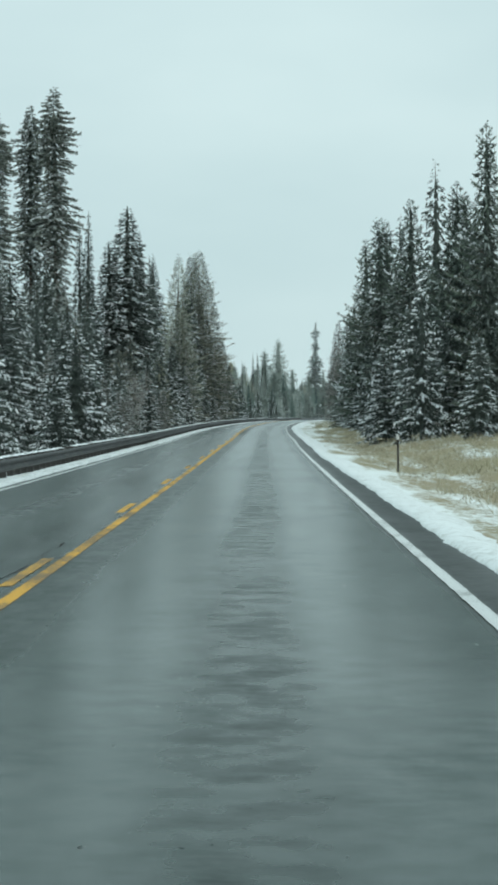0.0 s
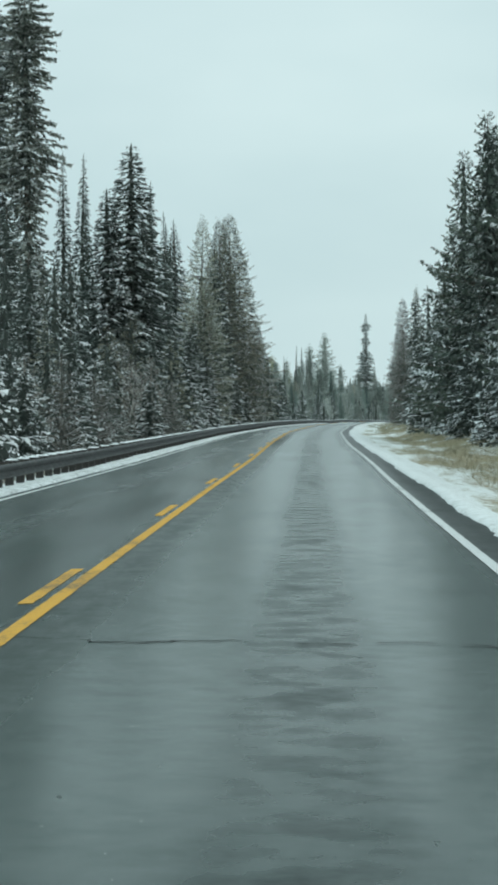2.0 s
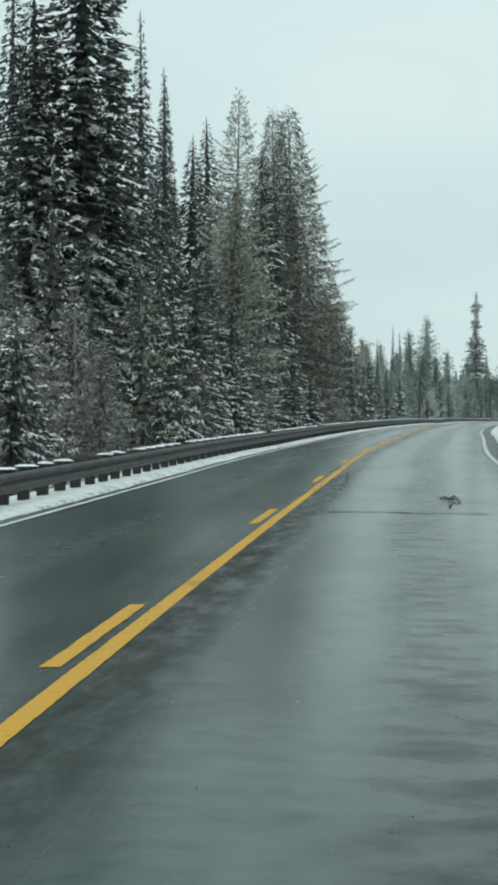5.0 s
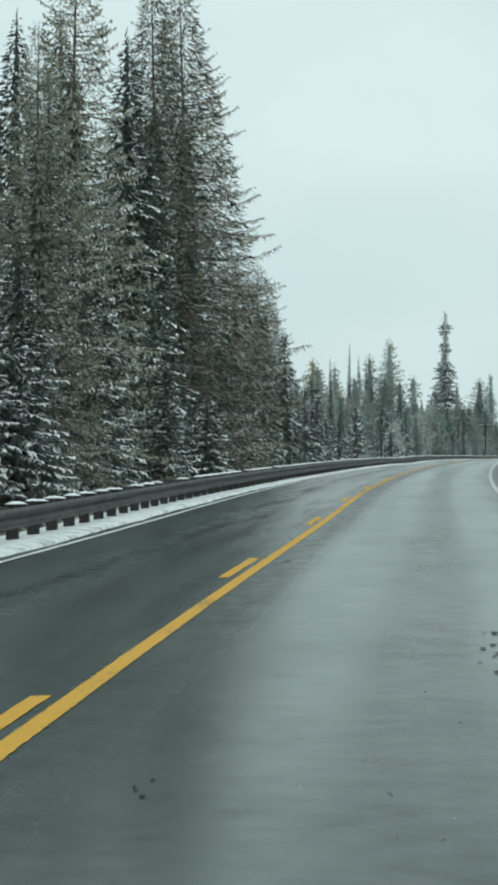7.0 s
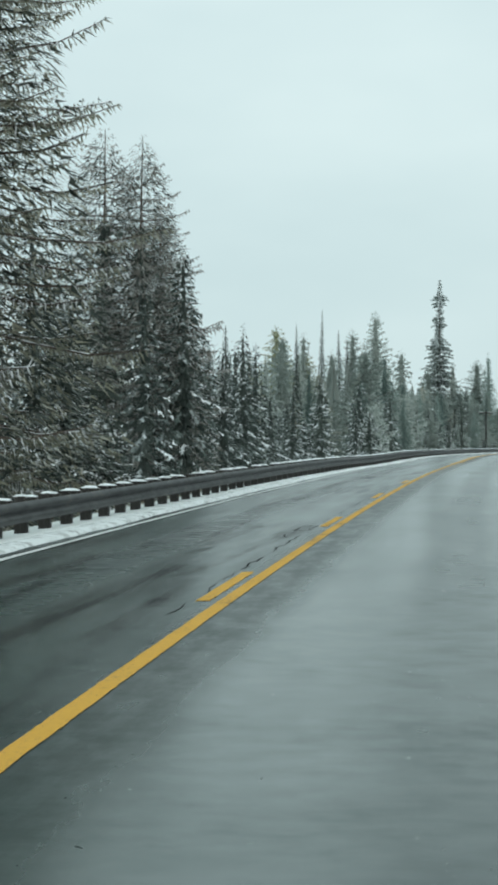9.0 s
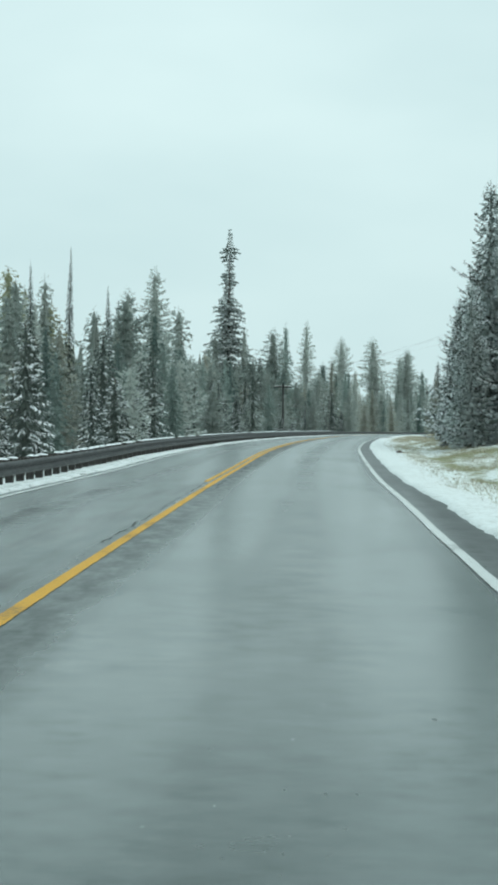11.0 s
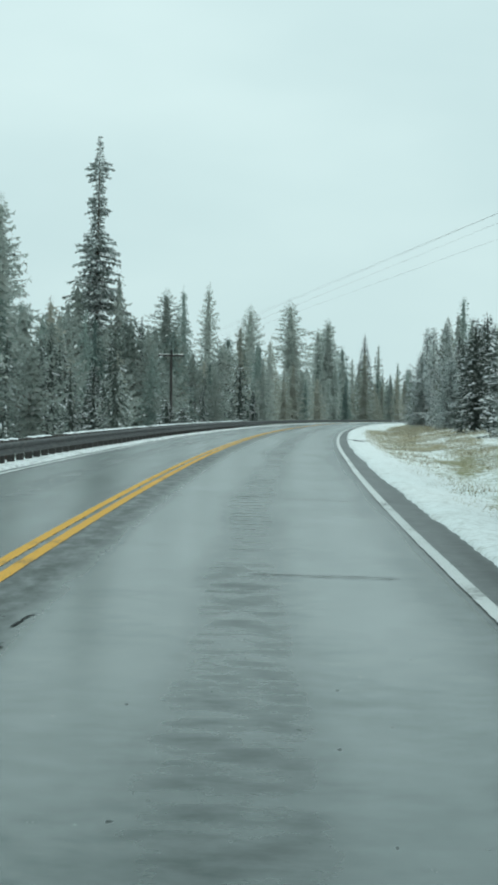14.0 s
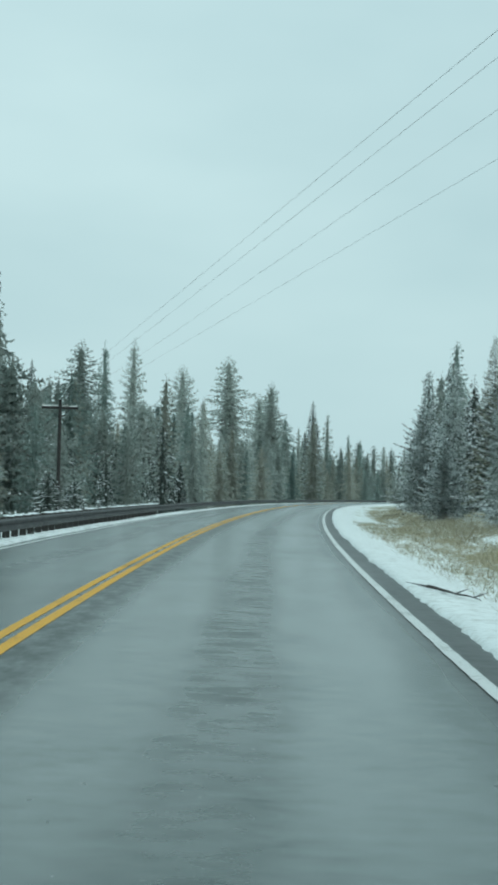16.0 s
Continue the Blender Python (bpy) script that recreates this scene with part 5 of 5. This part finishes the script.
for s0, s1, u0, u1, step, low, high, names in WOODS:
    s = s0
    while s < s1:
        s += step * forest.uniform(0.6, 1.4)
        p = on_road(s, forest.uniform(u0, u1))
        if min((p.x - x) ** 2 + (p.y - y) ** 2 for x, y, _ in PLANTED) < 2.0:
            continue
        if 470 < p.y < 556 and abs(p.x - (18.95 + (p.y - 428.4) * 0.0243)) < 4.2:
            continue  # the cleared strip under the power line
        if 440 < p.y < 553 and abs(p.x - (18.3 + (p.y - 420.0) * 0.0276)) < 3.0:
            continue  # and the gap in front of the pole
        grow(forest.choice(names.split()), p.x, p.y, ground_z(p.x, p.y) + forest.uniform(low, high) * (0.72 + 0.5 * forest.random() ** 1.5), forest, forest.uniform(0.7, 1.05))
for models in KINDS.values():
    for model, tall in models:
        for o in (*model.children_recursive, model):
            bpy.data.objects.remove(o)

# far woods: the forest goes on behind its edge
far = np.random.RandomState(5)
fv, ff = [], []
for s0, s1, u0, u1, step, low, high in ((-80, 640, -30, -70, 4.0, 10, 16), (-80, 640, 26, 70, 4.5, 8, 12), (640, 1000, -46, -110, 3.0, 12, 19), (640, 1000, 40, 110, 3.0, 10, 15), (940, 1000, -30, 30, 1.2, 12, 18), (-140, -60, -60, -12, 2.0, 9, 16), (-140, -60, 12, 60, 2.0, 9, 16)):
    s = s0
    while s < s1:
        s += step * far.uniform(0.4, 1.6)
        p = on_road(s, far.uniform(min(u0, u1), max(u0, u1)))
        base = ground_z(p.x, p.y)
        tall = far.uniform(low, high)
        for k in range(9):
            f = 0.06 + 0.86 * k / 9
            rad = tall * 0.13 * (1.05 - f)
            m = 7
            o = len(fv)
            fv.append((p.x, p.y, base + tall * min(1.0, f + 0.20)))
            for j in range(m * 2):
                q = 3.1416 * (j + far.uniform(-0.3, 0.3)) / m
                rr = rad * (far.uniform(0.85, 1.3) if j % 2 else far.uniform(0.35, 0.6))
                fv.append((p.x + rr * math.cos(q), p.y + rr * math.sin(q), base + tall * f - rr * 0.35))
            for j in range(m * 2):
                ff.append((o, o + 1 + j, o + 1 + (j + 1) % (m * 2)))
# the woods behind share the needle colour that holds the haze
tagged(mesh_object("far_woods", fv, ff, misty_needles), label="conifer woods behind the forest edge, grey with rime and painted haze", category="woods", kind="stuff")

# ---- dead grass on the verge ----
blades = np.random.RandomState(9)
gv, gf = [], []


def tuft(s, u, tall, count, spread):
    for _ in range(count):
        ss, uu = s + blades.normal(0, spread), u + blades.normal(0, spread)
        p = on_road(ss, uu)
        z = p.z + ground_lift(ss, uu) - 0.02
        q = blades.uniform(0, 6.28)
        h = tall * blades.uniform(0.5, 1.2)
        lean = blades.normal(0, 0.8, 2) * h
        w = 0.006 + 0.008 * blades.rand()
        o = len(gv)
        gv.extend([(p.x - w * math.cos(q), p.y - w * math.sin(q), z), (p.x + w * math.cos(q), p.y + w * math.sin(q), z), (p.x + lean[0], p.y + lean[1], z + h)])
        gf.append((o, o + 1, o + 2))


for s0, s1, u0, u1, number, low, high in ((15, 135, 5.7, 11.5, 3200, 0.08, 0.26), (135, 340, 6.2, 10.0, 900, 0.08, 0.26), (335, 520, 5.2, 7.2, 1100, 0.04, 0.13), (335, 460, 7.2, 8.8, 1800, 0.05, 0.15), (335, 470, 9.6, 12.5, 1600, 0.06, 0.18), (460, 580, 6.6, 9.8, 2600, 0.06, 0.20), (486, 512, 7.4, 9.0, 300, 0.2, 0.45), (15, 300, -6.0, -8.5, 300, 0.2, 0.5), (250, 440, 4.75, 6.4, 900, 0.07, 0.17), (440, 520, 5.0, 6.6, 700, 0.08, 0.22)):
    for _ in range(number):
        tuft(blades.uniform(s0, s1), blades.uniform(min(u0, u1), max(u0, u1)), blades.uniform(low, high), 7, 0.13)
tagged(mesh_object("dead_grass", gv, gf, straw_mat), label="straw-coloured dead grass on the verge", category="grass", kind="stuff")

# ---- a fallen branch and a clod of earth on the ploughed snow ----
litter = random.Random(3)


def stick(bm, places, thick):
    """A crooked tapered twig through the given places."""
    rings = []
    for i, p in enumerate(places):
        r = thick * (1 - 0.8 * i / (len(places) - 1))
        rings.append([bm.verts.new((p.x + r * math.cos(q * 1.2566), p.y + 0.3 * r * math.sin(q * 1.2566), p.z + r * math.sin(q * 1.2566))) for q in range(5)])
    for g0, g1 in zip(rings, rings[1:]):
        for q in range(5):
            bm.faces.new((g0[q], g0[(q + 1) % 5], g1[(q + 1) % 5], g1[q]))
    bm.faces.new(rings[0])
    bm.faces.new(rings[-1])


branch = tagged(new("fallen_branch"), label="dark fallen branch with side twigs lying on the snow", category="branch")
bm = bmesh.new()
spine = [on_road(456.7 - 0.42 * i, 4.34 + 0.055 * i + litter.uniform(-0.04, 0.04), 0.075 + 0.02 * litter.random()) for i in range(8)]
stick(bm, spine, 0.026)
part("stem", bm, timber, branch)
for i in (1, 3, 4, 6):
    bm = bmesh.new()
    sg = litter.choice((-1, 1))
    stick(bm, [spine[i] + Vector((sg * 0.10 * k, 0.16 * k, 0.015 * k + 0.01 * litter.random())) for k in range(4)], 0.014)
    part("twig", bm, timber, branch)
bm = bmesh.new()
bmesh.ops.create_icosphere(bm, subdivisions=2, radius=1.0)
for v in bm.verts:
    k = 1 + 0.45 * noise.noise(v.co * 1.7)
    v.co = Vector((v.co.x * 0.13 * k, v.co.y * 0.16 * k, max(-0.02, v.co.z * 0.07 * k)))
clod = part("earth_clod", bm, bark, None)
tagged(clod, label="small dark clod of earth on the ploughed snow", category="clod")
clod.matrix_basis = Matrix.Translation(on_road(376.4, 5.2, 0.05))

# ---- delineator post beside the snow ----
delineator = tagged(new("delineator_post"), label="thin dark roadside post with a small marker plate", category="road post")
delineator.matrix_basis = Matrix.Translation(on_road(57.0, 5.85, ground_lift(57.0, 5.85))) @ Matrix.Rotation(0.03, 4, "X")
bm = bmesh.new()
for z0, z1 in ((-0.4, 1.02),):
    ring = []
    for x, y in ((-0.030, 0.0), (-0.012, 0.018), (0.012, 0.018), (0.030, 0.0), (0.012, 0.006), (-0.012, 0.006)):
        ring.append((bm.verts.new((x, y, z0)), bm.verts.new((x, y, z1))))
    for i in range(6):
        (a, b), (c, d) = ring[i], ring[(i + 1) % 6]
        bm.faces.new((a, c, d, b))
    bm.faces.new([b for a, b in ring])
part("post", bm, timber, delineator, "dark channel post")
bm = bmesh.new()
bmesh.ops.create_cube(bm, size=1)
for v in bm.verts:
    v.co = Vector((v.co.x * 0.085, -0.012 + v.co.y * 0.006, 1.02 + v.co.z * 0.14))
bmesh.ops.bevel(bm, geom=bm.edges[:], offset=0.002, segments=1, affect="EDGES")
part("marker_plate", bm, plate, delineator, "small pale marker plate")


# ---- power line over the road ----
def power_pole(name, x, y, arm_z, turn, label):
    pole = tagged(new(name), label=label, category="utility pole")
    base = ground_z(x, y)
    pole.matrix_basis = Matrix.Translation((x, y, base)) @ Matrix.Rotation(turn, 4, "Z")
    h = arm_z - base
    bm = bmesh.new()
    bmesh.ops.create_cone(bm, cap_ends=True, segments=12, radius1=0.14, radius2=0.10, depth=h + 1.2, matrix=Matrix.Translation((0, 0, (h - 0.2) / 2)))
    part("shaft", bm, tarred, pole)
    bm = bmesh.new()
    bmesh.ops.create_cube(bm, size=1)
    for v in bm.verts:
        v.co = Vector((v.co.x * 2.3, 0.14 + v.co.y * 0.12, h + v.co.z * 0.17))
    bmesh.ops.bevel(bm, geom=bm.edges[:], offset=0.012, segments=1, affect="EDGES")
    part("crossarm", bm, tarred, pole)
    for x0, x1 in ((-1.14, -0.52), (-0.38, -0.10), (0.14, 0.40), (0.55, 1.12)):
        bm = bmesh.new()
        bmesh.ops.create_cube(bm, size=1)
        bmesh.ops.subdivide_edges(bm, edges=bm.edges[:], cuts=3, use_grid_fill=True)
        for v in bm.verts:
            f = v.co.z + 0.5
            lump = 0.05 + 0.03 * noise.noise(Vector((v.co.x * 3 + x0 * 5, v.co.y * 2, 1)))
            v.co = Vector(((x0 + x1) / 2 + v.co.x * (x1 - x0) * (1 - 0.2 * f), 0.14 + v.co.y * 0.115 * (1 - 0.35 * f), h + 0.087 + f * lump))
        part("snow_cap", bm, snow, pole, "snow lying on the crossarm")
    for dx in (-1.05, -0.45, 0.45, 1.05):
        bm = bmesh.new()
        for z, rad, d in ((0.08, 0.018, 0.10), (0.15, 0.05, 0.05), (0.20, 0.04, 0.05)):
            bmesh.ops.create_cone(bm, cap_ends=True, segments=10, radius1=rad, radius2=rad * 0.8, depth=d, matrix=Matrix.Translation((dx, 0.14, h + z)))
        part("insulator", bm, plate, pole)
    for sx in (-1, 1):
        bm = bmesh.new()
        bmesh.ops.create_cube(bm, size=1)
        for v in bm.verts:
            v.co = Vector((v.co.x * 0.03, 0.17 + v.co.y * 0.01, v.co.z * 0.95))
        bmesh.ops.transform(bm, matrix=Matrix.Translation((sx * 0.38, 0, h - 0.32)) @ Matrix.Rotation(sx * 0.85, 4, "Y"), verts=bm.verts[:])
        part("brace", bm, steel, pole)
    return pole


power_pole("utility_pole", 22.0, 554.2, 15.45, 0.02, "dark wooden utility pole with a crossarm at the forest edge")
power_pole("utility_pole", 27.6, 386.5, 15.05, 0.05, "wooden utility pole standing behind the roadside pines")


def wire(a, b, sag):
    cu = bpy.data.curves.new("power_wire", "CURVE")
    cu.dimensions, cu.bevel_depth, cu.bevel_resolution = "3D", 0.0028, 1
    sp = cu.splines.new("POLY")
    n = 33
    sp.points.add(n - 1)
    for i in range(n):
        f = i / (n - 1)
        p = Vector(a).lerp(Vector(b), f)
        sp.points[i].co = (p.x, p.y, p.z - sag * 4 * f * (1 - f), 1)
    cu.materials.append(wire_mat)
    return tagged(new("power_wire", cu), label="thin dark power wire slung over the road", category="wire", group="wires of the power line")


wire((21.0, 554.3, 15.65), (26.2, 382.0, 14.42), 0.0)
wire((21.6, 554.3, 15.65), (26.9, 383.8, 14.85), 0.0)
wire((22.5, 554.3, 15.65), (28.2, 389.6, 15.25), 0.0)
wire((23.1, 554.3, 15.65), (29.6, 395.1, 15.25), 0.0)
wire((22.5, 554.3, 15.65), (66.5, 668.0, 13.0), 0.4)
wire((23.1, 554.3, 15.65), (66.9, 667.0, 12.2), 0.4)
